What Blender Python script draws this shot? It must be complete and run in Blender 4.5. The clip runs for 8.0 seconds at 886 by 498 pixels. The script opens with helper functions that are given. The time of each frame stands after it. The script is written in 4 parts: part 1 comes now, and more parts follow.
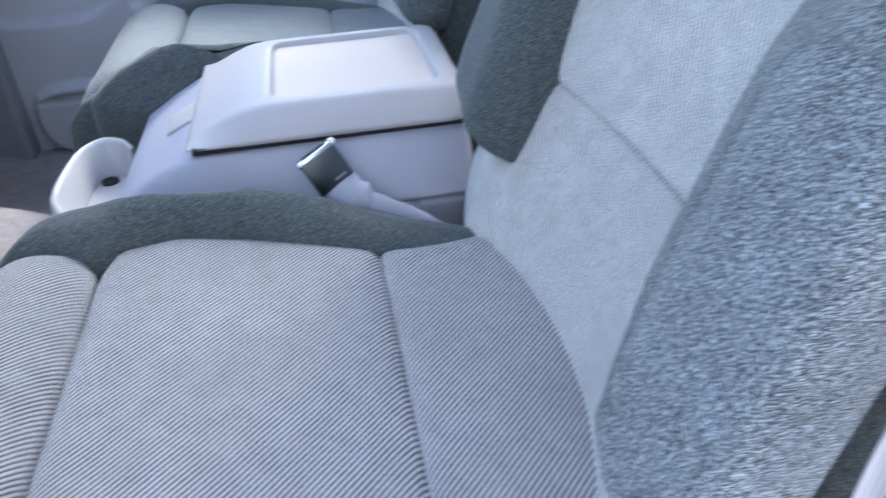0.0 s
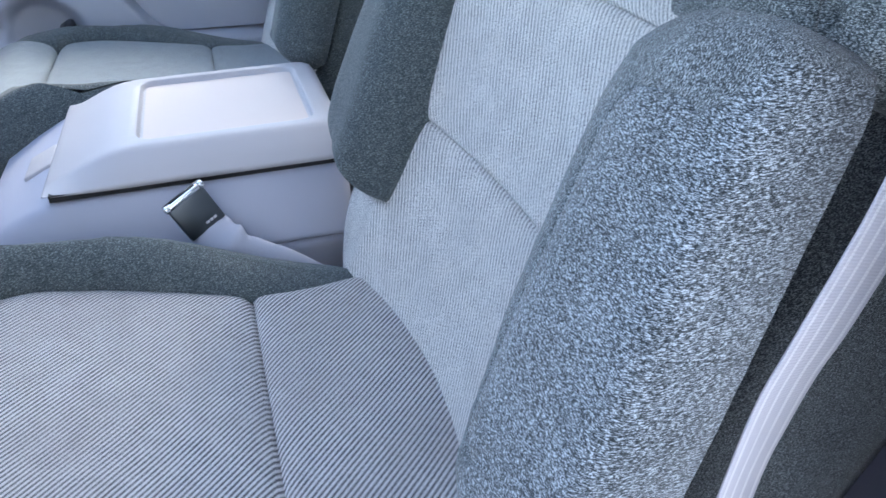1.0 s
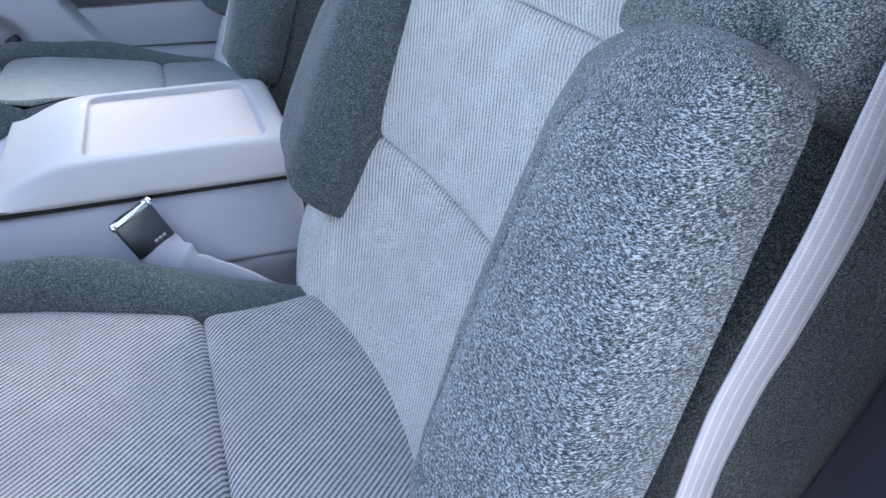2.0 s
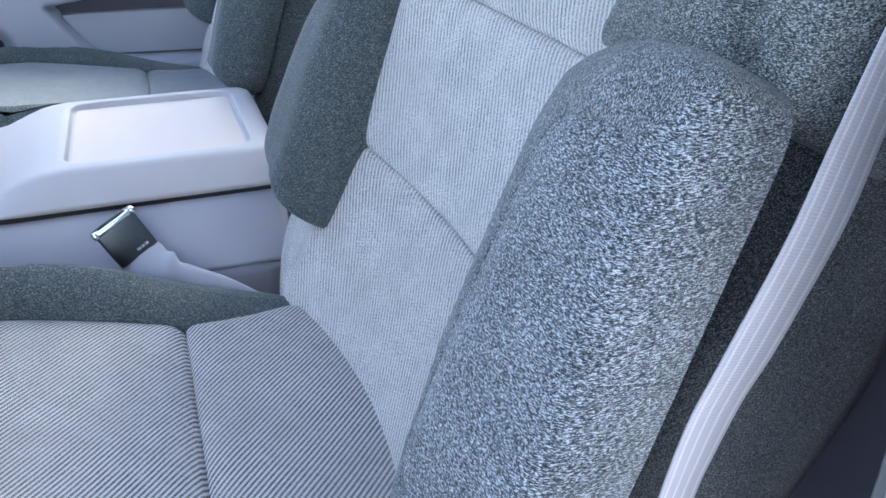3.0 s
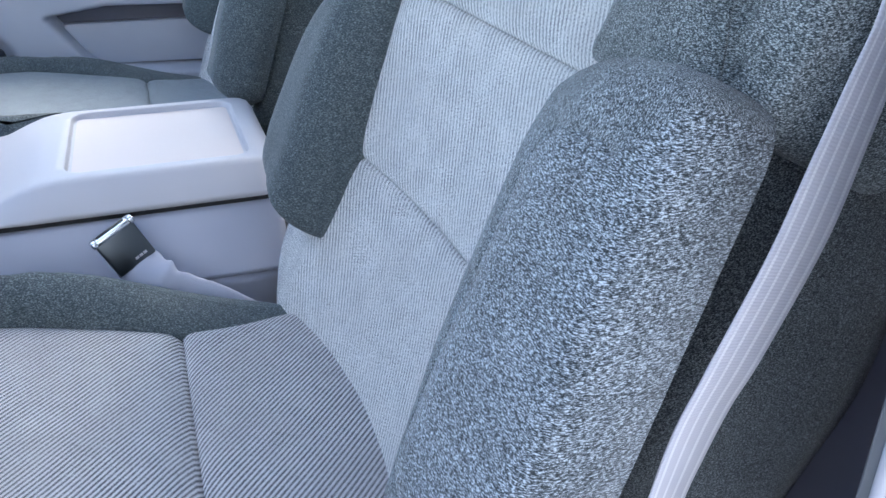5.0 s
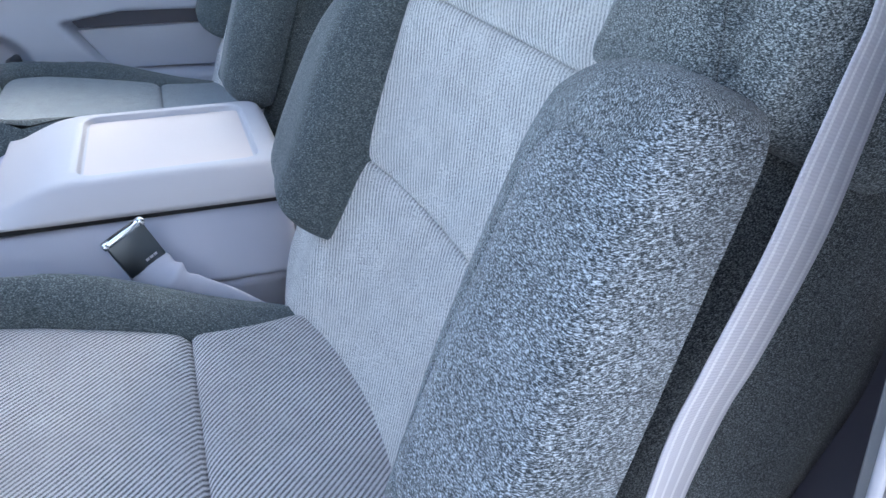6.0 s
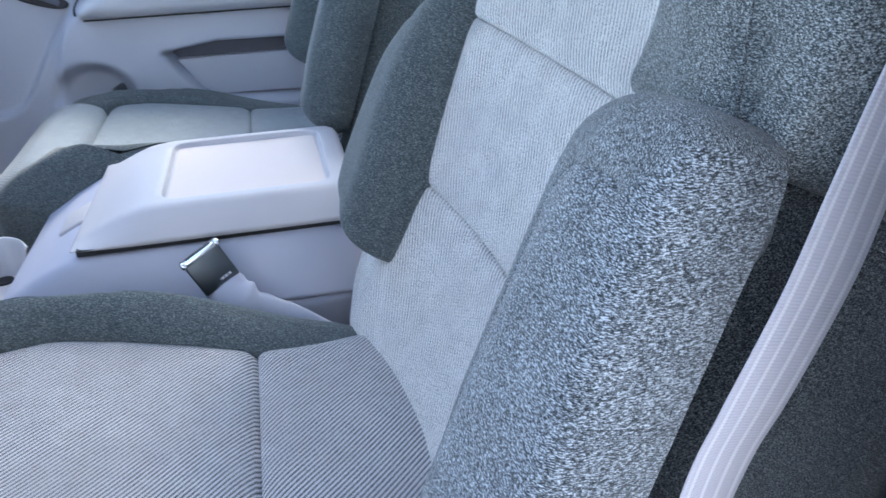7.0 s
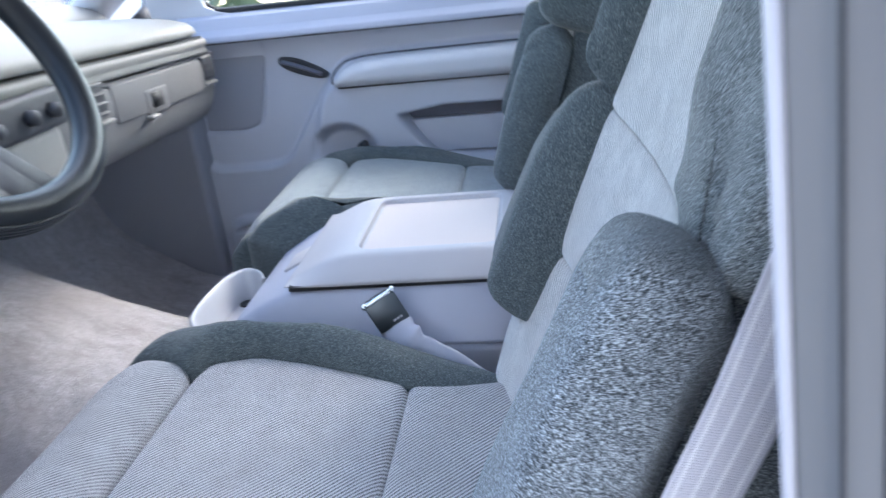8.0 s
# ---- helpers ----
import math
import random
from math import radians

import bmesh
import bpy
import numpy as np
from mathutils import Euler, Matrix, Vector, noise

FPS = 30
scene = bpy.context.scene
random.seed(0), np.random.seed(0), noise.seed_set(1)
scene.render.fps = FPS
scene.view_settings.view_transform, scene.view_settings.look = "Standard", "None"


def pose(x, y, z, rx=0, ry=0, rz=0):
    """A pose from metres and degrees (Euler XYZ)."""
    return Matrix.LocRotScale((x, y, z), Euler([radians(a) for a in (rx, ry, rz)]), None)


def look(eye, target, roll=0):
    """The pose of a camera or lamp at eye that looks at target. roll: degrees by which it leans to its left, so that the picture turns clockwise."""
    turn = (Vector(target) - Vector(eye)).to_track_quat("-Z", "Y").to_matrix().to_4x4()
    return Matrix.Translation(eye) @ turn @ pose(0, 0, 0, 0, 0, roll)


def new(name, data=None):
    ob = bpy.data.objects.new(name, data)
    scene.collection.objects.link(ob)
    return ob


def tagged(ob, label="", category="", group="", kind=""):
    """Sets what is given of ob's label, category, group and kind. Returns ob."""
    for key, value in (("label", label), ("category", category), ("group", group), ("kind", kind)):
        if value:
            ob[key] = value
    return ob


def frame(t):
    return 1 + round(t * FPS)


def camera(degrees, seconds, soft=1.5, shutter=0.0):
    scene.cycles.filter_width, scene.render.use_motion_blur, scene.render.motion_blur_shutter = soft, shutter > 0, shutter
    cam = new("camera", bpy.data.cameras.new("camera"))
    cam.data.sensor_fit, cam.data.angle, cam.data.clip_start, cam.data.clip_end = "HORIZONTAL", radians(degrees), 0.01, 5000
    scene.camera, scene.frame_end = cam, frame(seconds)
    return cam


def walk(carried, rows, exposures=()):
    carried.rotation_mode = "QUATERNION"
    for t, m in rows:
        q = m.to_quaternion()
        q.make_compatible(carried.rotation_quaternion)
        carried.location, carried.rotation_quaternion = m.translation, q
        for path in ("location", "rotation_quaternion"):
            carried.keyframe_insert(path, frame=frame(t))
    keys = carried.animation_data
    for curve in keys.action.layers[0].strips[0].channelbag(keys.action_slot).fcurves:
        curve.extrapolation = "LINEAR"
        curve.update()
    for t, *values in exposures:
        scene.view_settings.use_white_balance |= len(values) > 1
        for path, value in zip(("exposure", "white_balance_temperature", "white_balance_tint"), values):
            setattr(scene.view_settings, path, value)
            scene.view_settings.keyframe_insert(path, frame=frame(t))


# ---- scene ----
cam = camera(60.2, 8.0, shutter=0.4)
PATH = [
    (0, (-0.151, -0.459, 0.787), (0.092, 1.195, -0.311), -3.6),
    (0.2, (-0.123, -0.463, 0.791), (0.197, 1.192, -0.286), -2.9),
    (0.5, (-0.111, -0.451, 0.786), (0.283, 1.194, -0.282), -2.3),
    (1, (-0.114, -0.451, 0.786), (0.368, 1.189, -0.252), -1.4),
    (1.5, (-0.111, -0.449, 0.781), (0.441, 1.184, -0.234), -0.9),
    (3, (-0.109, -0.451, 0.784), (0.525, 1.175, -0.192), 1.0),
    (3.5, (-0.109, -0.449, 0.786), (0.528, 1.179, -0.187), 1.1),
    (4, (-0.108, -0.45, 0.786), (0.532, 1.182, -0.177), 1.3),
    (4.5, (-0.108, -0.454, 0.788), (0.533, 1.18, -0.171), 1.3),
    (6, (-0.101, -0.464, 0.789), (0.503, 1.189, -0.16), 0.6),
    (6.5, (-0.082, -0.468, 0.796), (0.431, 1.217, -0.151), -0.9),
    (7, (-0.068, -0.479, 0.799), (0.306, 1.264, -0.107), -2.3),
    (7.2, (-0.058, -0.483, 0.804), (0.23, 1.283, -0.088), -3.5),
    (7.4, (-0.039, -0.478, 0.802), (0.098, 1.321, -0.059), -5.1),
    (7.5, (-0.042, -0.491, 0.812), (0.049, 1.322, -0.028), -4.4),
    (7.7, (-0.007, -0.499, 0.814), (-0.073, 1.331, 0.01), -6.1),
    (7.9, (0.035, -0.537, 0.84), (-0.181, 1.292, 0.06), -7.0),
    (8, (0.054, -0.571, 0.857), (-0.222, 1.256, 0.092), -6.6),
]

EXPOSURE, KELVIN, TINT = 2.69, 6300, 7
walk(cam, [(t, look(eye, target, roll)) for t, eye, target, roll in PATH], [(0.0, EXPOSURE, KELVIN, TINT), (8.0, EXPOSURE, KELVIN, TINT)])

# ---- light: hazy daylight through the open door, the windscreen and the windows ----
world = bpy.data.worlds.new("sky")
scene.world = world
world.use_nodes = True
wn = world.node_tree
sky = wn.nodes.new("ShaderNodeTexSky")
sky.sky_type = "NISHITA"
sky.sun_disc = False
sky.sun_elevation, sky.sun_rotation = radians(43), radians(34)
sky.air_density, sky.dust_density = 1.0, 2.0
wn.links.new(sky.outputs[0], wn.nodes["Background"].inputs[0])
wn.nodes["Background"].inputs[1].default_value = 0.15
sun = new("sun", bpy.data.lights.new("sun", "SUN"))
sun.data.energy, sun.data.angle, sun.data.color = 0.36, radians(32), (1.0, 0.965, 0.925)
sun.matrix_world = look((2.0, 3.0, 3.6), (0, 0, 0.2))


# ---- materials ----
class Nodes:
    """A small wrapper round a material's node tree."""

    def __init__(self, name):
        self.mat = bpy.data.materials.new(name)
        self.mat.use_nodes = True
        self.tree = self.mat.node_tree
        self.out = self.tree.nodes["Principled BSDF"]

    def add(self, kind):
        return self.tree.nodes.new(kind)

    def put(self, socket, value):
        if isinstance(value, bpy.types.NodeSocket):
            self.tree.links.new(value, socket)
        else:
            socket.default_value = value

    def coords(self, where="Object"):
        return self.add("ShaderNodeTexCoord").outputs[where]

    def mapping(self, vector, scale=(1, 1, 1), turn=0.0):
        node = self.add("ShaderNodeMapping")
        self.put(node.inputs["Vector"], vector)
        node.inputs["Scale"].default_value = scale
        node.inputs["Rotation"].default_value = (0, 0, radians(turn))
        return node.outputs[0]

    def noise(self, vector, scale, detail=3.0, rough=0.55):
        node = self.add("ShaderNodeTexNoise")
        self.put(node.inputs["Vector"], vector)
        node.inputs["Scale"].default_value, node.inputs["Detail"].default_value = scale, detail
        node.inputs["Roughness"].default_value = rough
        return node.outputs["Fac"]

    def wave(self, vector, scale, distortion=0.0, dscale=1.0, axis="X"):
        node = self.add("ShaderNodeTexWave")
        node.wave_type, node.bands_direction = "BANDS", axis
        self.put(node.inputs["Vector"], vector)
        node.inputs["Scale"].default_value, node.inputs["Distortion"].default_value = scale, distortion
        node.inputs["Detail"].default_value = 2.0
        node.inputs["Detail Scale"].default_value = dscale
        return node.outputs["Fac"]

    def ramp(self, fac, stops):
        node = self.add("ShaderNodeValToRGB")
        self.put(node.inputs[0], fac)
        ramp = node.color_ramp
        while len(ramp.elements) < len(stops):
            ramp.elements.new(0.5)
        for e, (at, c) in zip(ramp.elements, stops):
            e.position, e.color = at, (*c, 1)
        return node.outputs[0]

    def math(self, op, a, b):
        node = self.add("ShaderNodeMath")
        node.operation = op
        self.put(node.inputs[0], a)
        self.put(node.inputs[1], b)
        return node.outputs[0]

    def mix(self, fac, a, b, how="MIX"):
        node = self.add("ShaderNodeMix")
        node.data_type, node.blend_type = "RGBA", how
        self.put(node.inputs[0], fac)
        self.put(node.inputs[6], a if isinstance(a, bpy.types.NodeSocket) else (*a, 1))
        self.put(node.inputs[7], b if isinstance(b, bpy.types.NodeSocket) else (*b, 1))
        return node.outputs[2]

    def bump(self, height, distance, strength=1.0):
        node = self.add("ShaderNodeBump")
        self.put(node.inputs["Height"], height)
        node.inputs["Distance"].default_value, node.inputs["Strength"].default_value = distance, strength
        return node.outputs[0]

    def done(self, colour, rough=0.6, normal=None, metal=0.0, sheen=0.0, spec=0.5):
        self.put(self.out.inputs["Base Color"], colour if isinstance(colour, bpy.types.NodeSocket) else (*colour, 1))
        self.put(self.out.inputs["Roughness"], rough)
        self.out.inputs["Metallic"].default_value = metal
        self.out.inputs["Specular IOR Level"].default_value = spec
        if sheen:
            self.out.inputs["Sheen Weight"].default_value = sheen
            self.out.inputs["Sheen Roughness"].default_value = 0.5
        if normal is not None:
            self.put(self.out.inputs["Normal"], normal)
        return self.mat


def twill(name, pitch, turn, light, dark, cross=0.0, fuzz=0.34, lo=0.30, hi=0.68, dust=(0.36, 0.335, 0.33), wavy=2.8, flat=0.55, specks=0.95):
    """Ribbed seat cloth, its ribs pitch metres apart, in the (metre) uv of a pad; the ribs are crushed flat in patches."""
    n = Nodes(name)
    uv = n.coords("UV")
    along = n.mapping(uv, turn=turn)
    ribs = n.wave(along, 2 * math.pi / (20 * pitch), wavy, 110.0)
    stitch = n.wave(n.mapping(uv, turn=turn + 90), 2 * math.pi / (20 * pitch * 0.62), 5.0, 120.0)
    yarn = n.noise(n.mapping(along, scale=(1.0, 0.45, 1)), 620, 3, 0.65)
    speck = n.noise(uv, 850, 3, 0.75)
    worn = n.noise(uv, 9, 5, 0.6)
    blotch = n.noise(uv, 45, 4, 0.65)
    crushed = n.ramp(n.noise(uv, 24, 4, 0.7), [(0.32, (flat, flat, flat)), (0.60, (1, 1, 1))])
    ribs = n.math("ADD", 0.5, n.math("MULTIPLY", n.math("SUBTRACT", ribs, 0.5), crushed))
    height = n.math("ADD", n.math("MULTIPLY", ribs, 0.72 - fuzz - cross * 0.5), n.math("MULTIPLY", stitch, 0.06 + cross))
    height = n.math("ADD", height, n.math("MULTIPLY", yarn, fuzz + 0.22))
    tone = n.math("ADD", height, n.math("MULTIPLY", n.math("SUBTRACT", speck, 0.5), specks))
    tone = n.math("ADD", tone, n.math("MULTIPLY", n.math("SUBTRACT", blotch, 0.5), 0.26))
    colour = n.ramp(tone, [(lo, dark), (0.46, tuple(0.5 * d + 0.5 * l for d, l in zip(dark, light))), (hi, light)])
    colour = n.mix(n.ramp(worn, [(0.40, (0, 0, 0)), (0.75, (1, 1, 1))]), colour, n.mix(0.4, colour, dust))
    return n.done(colour, 0.95, n.bump(tone, 0.0014, 0.7), sheen=0.25, spec=0.12)


def heather(name, dark, light, contrast=1.0, scale=1000, stretch=0.40, upright=False):
    """Velour knit flecked with short pale dashes that lie level, or stand upright."""
    n = Nodes(name)
    at = n.coords()

    def dashes(size, long, detail):
        return n.noise(n.mapping(at, scale=(1.0, 1.0, long) if upright else (long, long, 1.0)), size, detail, 0.55)

    fleck = dashes(scale, stretch, 1)
    small = dashes(1.7 * scale, 0.42, 1)
    tuft = dashes(0.30 * scale, 0.6, 2)
    patch = n.noise(at, 26, 5, 0.65)
    tone = n.math("ADD", n.math("MULTIPLY", fleck, 0.56), n.math("MULTIPLY", small, 0.44))
    tone = n.math("ADD", tone, n.math("MULTIPLY", n.math("SUBTRACT", tuft, 0.5), 0.14))
    tone = n.math("ADD", tone, n.math("MULTIPLY", n.math("SUBTRACT", patch, 0.5), 0.08))
    mid = tuple(0.76 * d + 0.24 * l for d, l in zip(dark, light))
    colour = n.ramp(tone, [(0.50 - 0.12 * contrast, dark), (0.52, mid), (0.52 + 0.18 * contrast, light)])
    return n.done(colour, 0.95, n.bump(tone, 0.0011, 0.6), sheen=0.2, spec=0.12)


def moulded(name, colour, rough=0.45, grain=0.35, spec=0.5):
    """Grained moulded plastic."""
    n = Nodes(name)
    at = n.coords()
    fine = n.noise(at, 1400, 2)
    broad = n.noise(at, 7, 4)
    scuff = n.noise(n.mapping(at, scale=(1, 4, 9)), 40, 5, 0.7)
    c = n.mix(n.math("MULTIPLY", broad, 0.25), colour, tuple(0.8 * v for v in colour))
    c = n.mix(n.ramp(scuff, [(0.62, (0, 0, 0)), (0.8, (0.22, 0.22, 0.22))]), c, tuple(min(1, 1.25 * v) for v in colour))
    r = n.math("ADD", rough - 0.06, n.math("MULTIPLY", scuff, 0.12))
    return n.done(c, r, n.bump(fine, 0.0004, grain), spec=spec)


CLOTH_SEAT = twill("seat_twill", 0.0040, 43, (0.95, 0.925, 0.94), (0.055, 0.055, 0.068), 0.04, 0.09, hi=0.61, dust=(0.42, 0.385, 0.39), wavy=3.8, flat=0.72, specks=0.95)
CLOTH_ROLL = twill("roll_twill", 0.0042, 50, (0.84, 0.81, 0.815), (0.055, 0.055, 0.068), 0.05, 0.12)
CLOTH_BACK = twill("back_twill", 0.0046, 61, (1.0, 0.99, 0.965), (0.13, 0.13, 0.138), 0.03, 0.24, 0.27, 0.47, dust=(0.58, 0.565, 0.56), wavy=5.0, flat=0.4, specks=1.6)
# seat cloth darkened: the weaker light on the passenger's cushion is in its colour
CLOTH_DIMMED = twill("dimmed_twill", 0.0044, 43, (0.30, 0.35, 0.39), (0.08, 0.096, 0.11), 0.03, 0.40, dust=(0.225, 0.265, 0.29))
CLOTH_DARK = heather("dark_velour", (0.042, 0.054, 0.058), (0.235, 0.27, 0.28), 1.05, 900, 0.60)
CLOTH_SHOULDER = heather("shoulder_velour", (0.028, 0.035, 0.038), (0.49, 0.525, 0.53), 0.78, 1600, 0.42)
# copies of the velour: daylight painted into the bolster's, shade into its boxing's
CLOTH_DAYLIT = heather("daylit_velour", (0.028, 0.034, 0.037), (0.63, 0.69, 0.75), 0.67, 1800, 0.25)
CLOTH_BOXING = heather("shaded_boxing_velour", (0.026, 0.032, 0.036), (0.53, 0.58, 0.615), 0.66, 1600, 0.30, True)
# velour darkened to hold the shade beside and behind the near bolster
CLOTH_SIDE_SHADED = heather("shaded_side_velour", (0.014, 0.018, 0.021), (0.35, 0.385, 0.40), 0.74, 1500, 0.50)
PLASTIC = moulded("grey_plastic", (0.46, 0.48, 0.58))
PLASTIC_PALE = moulded("pale_plastic", (0.56, 0.57, 0.61), 0.42)
PLASTIC_LID = moulded("lid_plastic", (0.525, 0.507, 0.53), 0.42, 0.55, 0.5)
PLASTIC_MAT = moulded("mat_plastic", (0.66, 0.565, 0.525), 0.5, 0.2)
PLASTIC_DOOR = moulded("door_vinyl", (0.55, 0.57, 0.645), 0.5, 0.6)
# door vinyl darkened to hold the shade near and under the dash
DOOR_SHADED = moulded("shaded_vinyl", (0.33, 0.34, 0.39), 0.55, 0.8)
PLASTIC_DARK = moulded("dark_plastic", (0.035, 0.037, 0.045), 0.5)
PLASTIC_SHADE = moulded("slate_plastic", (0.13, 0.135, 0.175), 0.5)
PLASTIC_NAVY = moulded("navy_plastic", (0.15, 0.155, 0.215), 0.55)
DASH = moulded("dash_vinyl", (0.245, 0.238, 0.228), 0.55, 0.8)
DASH_FACE = moulded("dash_plastic", (0.150, 0.147, 0.15), 0.5, 0.6)
PLASTIC_PANEL = moulded("panel_vinyl", (0.23, 0.24, 0.30), 0.55, 0.8)
BLACK = moulded("black_rubber", (0.012, 0.012, 0.014), 0.6)
PAINT = moulded("grey_paint", (0.170, 0.172, 0.184), 0.35, 0.05)
PAINT_PALE = moulded("pale_seal", (0.53, 0.52, 0.57), 0.4, 0.1)


def metal(name, colour, rough):
    n = Nodes(name)
    at = n.coords()
    brushed = n.noise(n.mapping(at, scale=(30, 4, 30)), 60, 3)
    return n.done(colour, n.math("ADD", rough, n.math("MULTIPLY", brushed, 0.15)), n.bump(brushed, 0.0002, 0.15), metal=1.0)


CHROME = metal("chrome", (0.85, 0.86, 0.88), 0.08)
STEEL_DARK = metal("dark_steel", (0.14, 0.155, 0.165), 0.32)


def carpet_material():
    n = Nodes("carpet")
    at = n.coords()
    pile = n.noise(at, 420, 3, 0.7)
    tuft = n.noise(at, 60, 4, 0.7)
    dirt = n.noise(at, 6, 5, 0.65)
    c = n.ramp(n.math("ADD", n.math("MULTIPLY", pile, 0.6), n.math("MULTIPLY", tuft, 0.4)),
               [(0.36, (0.29, 0.275, 0.29)), (0.64, (0.62, 0.60, 0.64))])
    c = n.mix(n.ramp(dirt, [(0.42, (0, 0, 0)), (0.66, (0.65, 0.65, 0.65))]), c, (0.37, 0.335, 0.345))
    spill = n.noise(n.mapping(at, scale=(1, 2.6, 1), turn=24), 13, 5, 0.7)
    c = n.mix(n.ramp(spill, [(0.50, (0, 0, 0)), (0.68, (0.7, 0.7, 0.7))]), c, (0.34, 0.305, 0.32))
    return n.done(c, 1.0, n.bump(n.math("ADD", pile, tuft), 0.004, 0.8), sheen=0.2, spec=0.1)


def webbing_material():
    n = Nodes("webbing")
    uv = n.coords("UV")
    weave = n.wave(n.mapping(uv, turn=90), 2 * math.pi / (20 * 0.0017), 1.6, 60)
    across = n.add("ShaderNodeSeparateXYZ")
    n.put(across.inputs[0], uv)
    lines = n.wave(uv, 2 * math.pi / (20 * 0.0117))
    line = n.ramp(lines, [(0.78, (0, 0, 0)), (0.94, (1, 1, 1))])
    line = n.math("MULTIPLY", line, n.math("ADD", 0.55, n.math("MULTIPLY", weave, 0.45)))
    grime = n.noise(uv, 30, 4)
    c = n.mix(n.math("MULTIPLY", weave, 0.40), (0.71, 0.685, 0.745), (0.51, 0.49, 0.55))
    c = n.mix(n.math("MULTIPLY", grime, 0.3), c, (0.62, 0.60, 0.65))
    c = n.mix(line, c, (0.97, 0.95, 0.98))
    return n.done(c, 0.6, n.bump(n.math("ADD", weave, n.math("MULTIPLY", line, 1.4)), 0.0005, 0.6), sheen=0.2, spec=0.3)


def glass_material():
    n = Nodes("glass")
    n.out.inputs["Transmission Weight"].default_value = 1.0
    n.out.inputs["IOR"].default_value = 1.05
    return n.done((0.93, 0.97, 0.96), 0.0)


CARPET = carpet_material()
WEBBING = webbing_material()
GLASS = glass_material()


# ---- building helpers ----
def empty(name, label, category, at=(0, 0, 0), group=""):
    ob = tagged(new(name), label, category, group)
    ob.location = at
    return ob


def mesh_part(name, verts, faces, material, parent=None, label="", uvs=None, smooth=True):
    """Links verts and faces as one mesh object, in world coordinates, under parent."""
    me = bpy.data.meshes.new(name)
    me.from_pydata([tuple(v) for v in verts], [], [tuple(f) for f in faces])
    if uvs is not None:
        layer = me.uv_layers.new(name="UVMap")
        order = np.zeros(len(me.loops), dtype=np.int32)
        me.loops.foreach_get("vertex_index", order)
        layer.data.foreach_set("uv", np.asarray(uvs, dtype=np.float32)[order].ravel())
    bm = bmesh.new()
    bm.from_mesh(me)
    bmesh.ops.recalc_face_normals(bm, faces=bm.faces)
    bm.to_mesh(me)
    bm.free()
    me.polygons.foreach_set("use_smooth", [smooth] * len(me.polygons))
    me.materials.append(material)
    ob = new(name, me)
    if parent is not None:
        ob.parent = parent
        if parent.parent is None:
            ob.matrix_parent_inverse = Matrix.Translation(-Vector(parent.location))
    if label:
        tagged(ob, label)
    return ob


def part(name, bm, material, parent=None, label="", smooth=True):
    verts = [v.co.copy() for v in bm.verts]
    bm.verts.index_update()
    faces = [[v.index for v in f.verts] for f in bm.faces]
    bm.free()
    return mesh_part(name, verts, faces, material, parent, label, None, smooth)


def box(lo, hi, bevel=0.004, segments=2, turn=None):
    """A bevelled box as a bmesh."""
    bm = bmesh.new()
    size, mid = Vector(hi) - Vector(lo), (Vector(hi) + Vector(lo)) / 2
    bmesh.ops.create_cube(bm, size=1, matrix=Matrix.Diagonal((*size, 1)))
    if bevel:
        bmesh.ops.bevel(bm, geom=bm.edges[:], offset=bevel, segments=segments, affect="EDGES", profile=0.5)
    bmesh.ops.transform(bm, matrix=Matrix.Translation(mid) @ (turn or Matrix()), verts=bm.verts)
    return bm


def chaikin(points, rounds=3):
    """Rounds the corners of a closed outline."""
    p = np.array(points, float)
    for _ in range(rounds):
        q = np.roll(p, -1, 0)
        p = np.stack([0.78 * p + 0.22 * q, 0.22 * p + 0.78 * q], 1).reshape(-1, p.shape[1])
    return p


def even(points, n, closed=True):
    """n points evenly along an outline."""
    p = np.array(points, float)
    if closed:
        p = np.vstack([p, p[:1]])
    s = np.r_[0, np.cumsum(np.linalg.norm(np.diff(p, axis=0), axis=1))]
    at = np.linspace(0, s[-1], n, endpoint=not closed)
    return np.stack([np.interp(at, s, p[:, k]) for k in range(p.shape[1])], 1)


def nearest(p, line):
    """The place on a polyline nearest to p."""
    best, found = 1e9, None
    for a, b in zip(line[:-1], line[1:]):
        d = b - a
        t = np.clip((p - a) @ d / max(d @ d, 1e-12), 0, 1)
        q = a + t * d
        if (r := np.linalg.norm(p - q)) < best:
            best, found = r, q
    return found


RINGS = (0.0, 0.03, 0.07, 0.12, 0.18, 0.25, 0.33, 0.43, 0.55, 0.7, 0.85, 1.0)


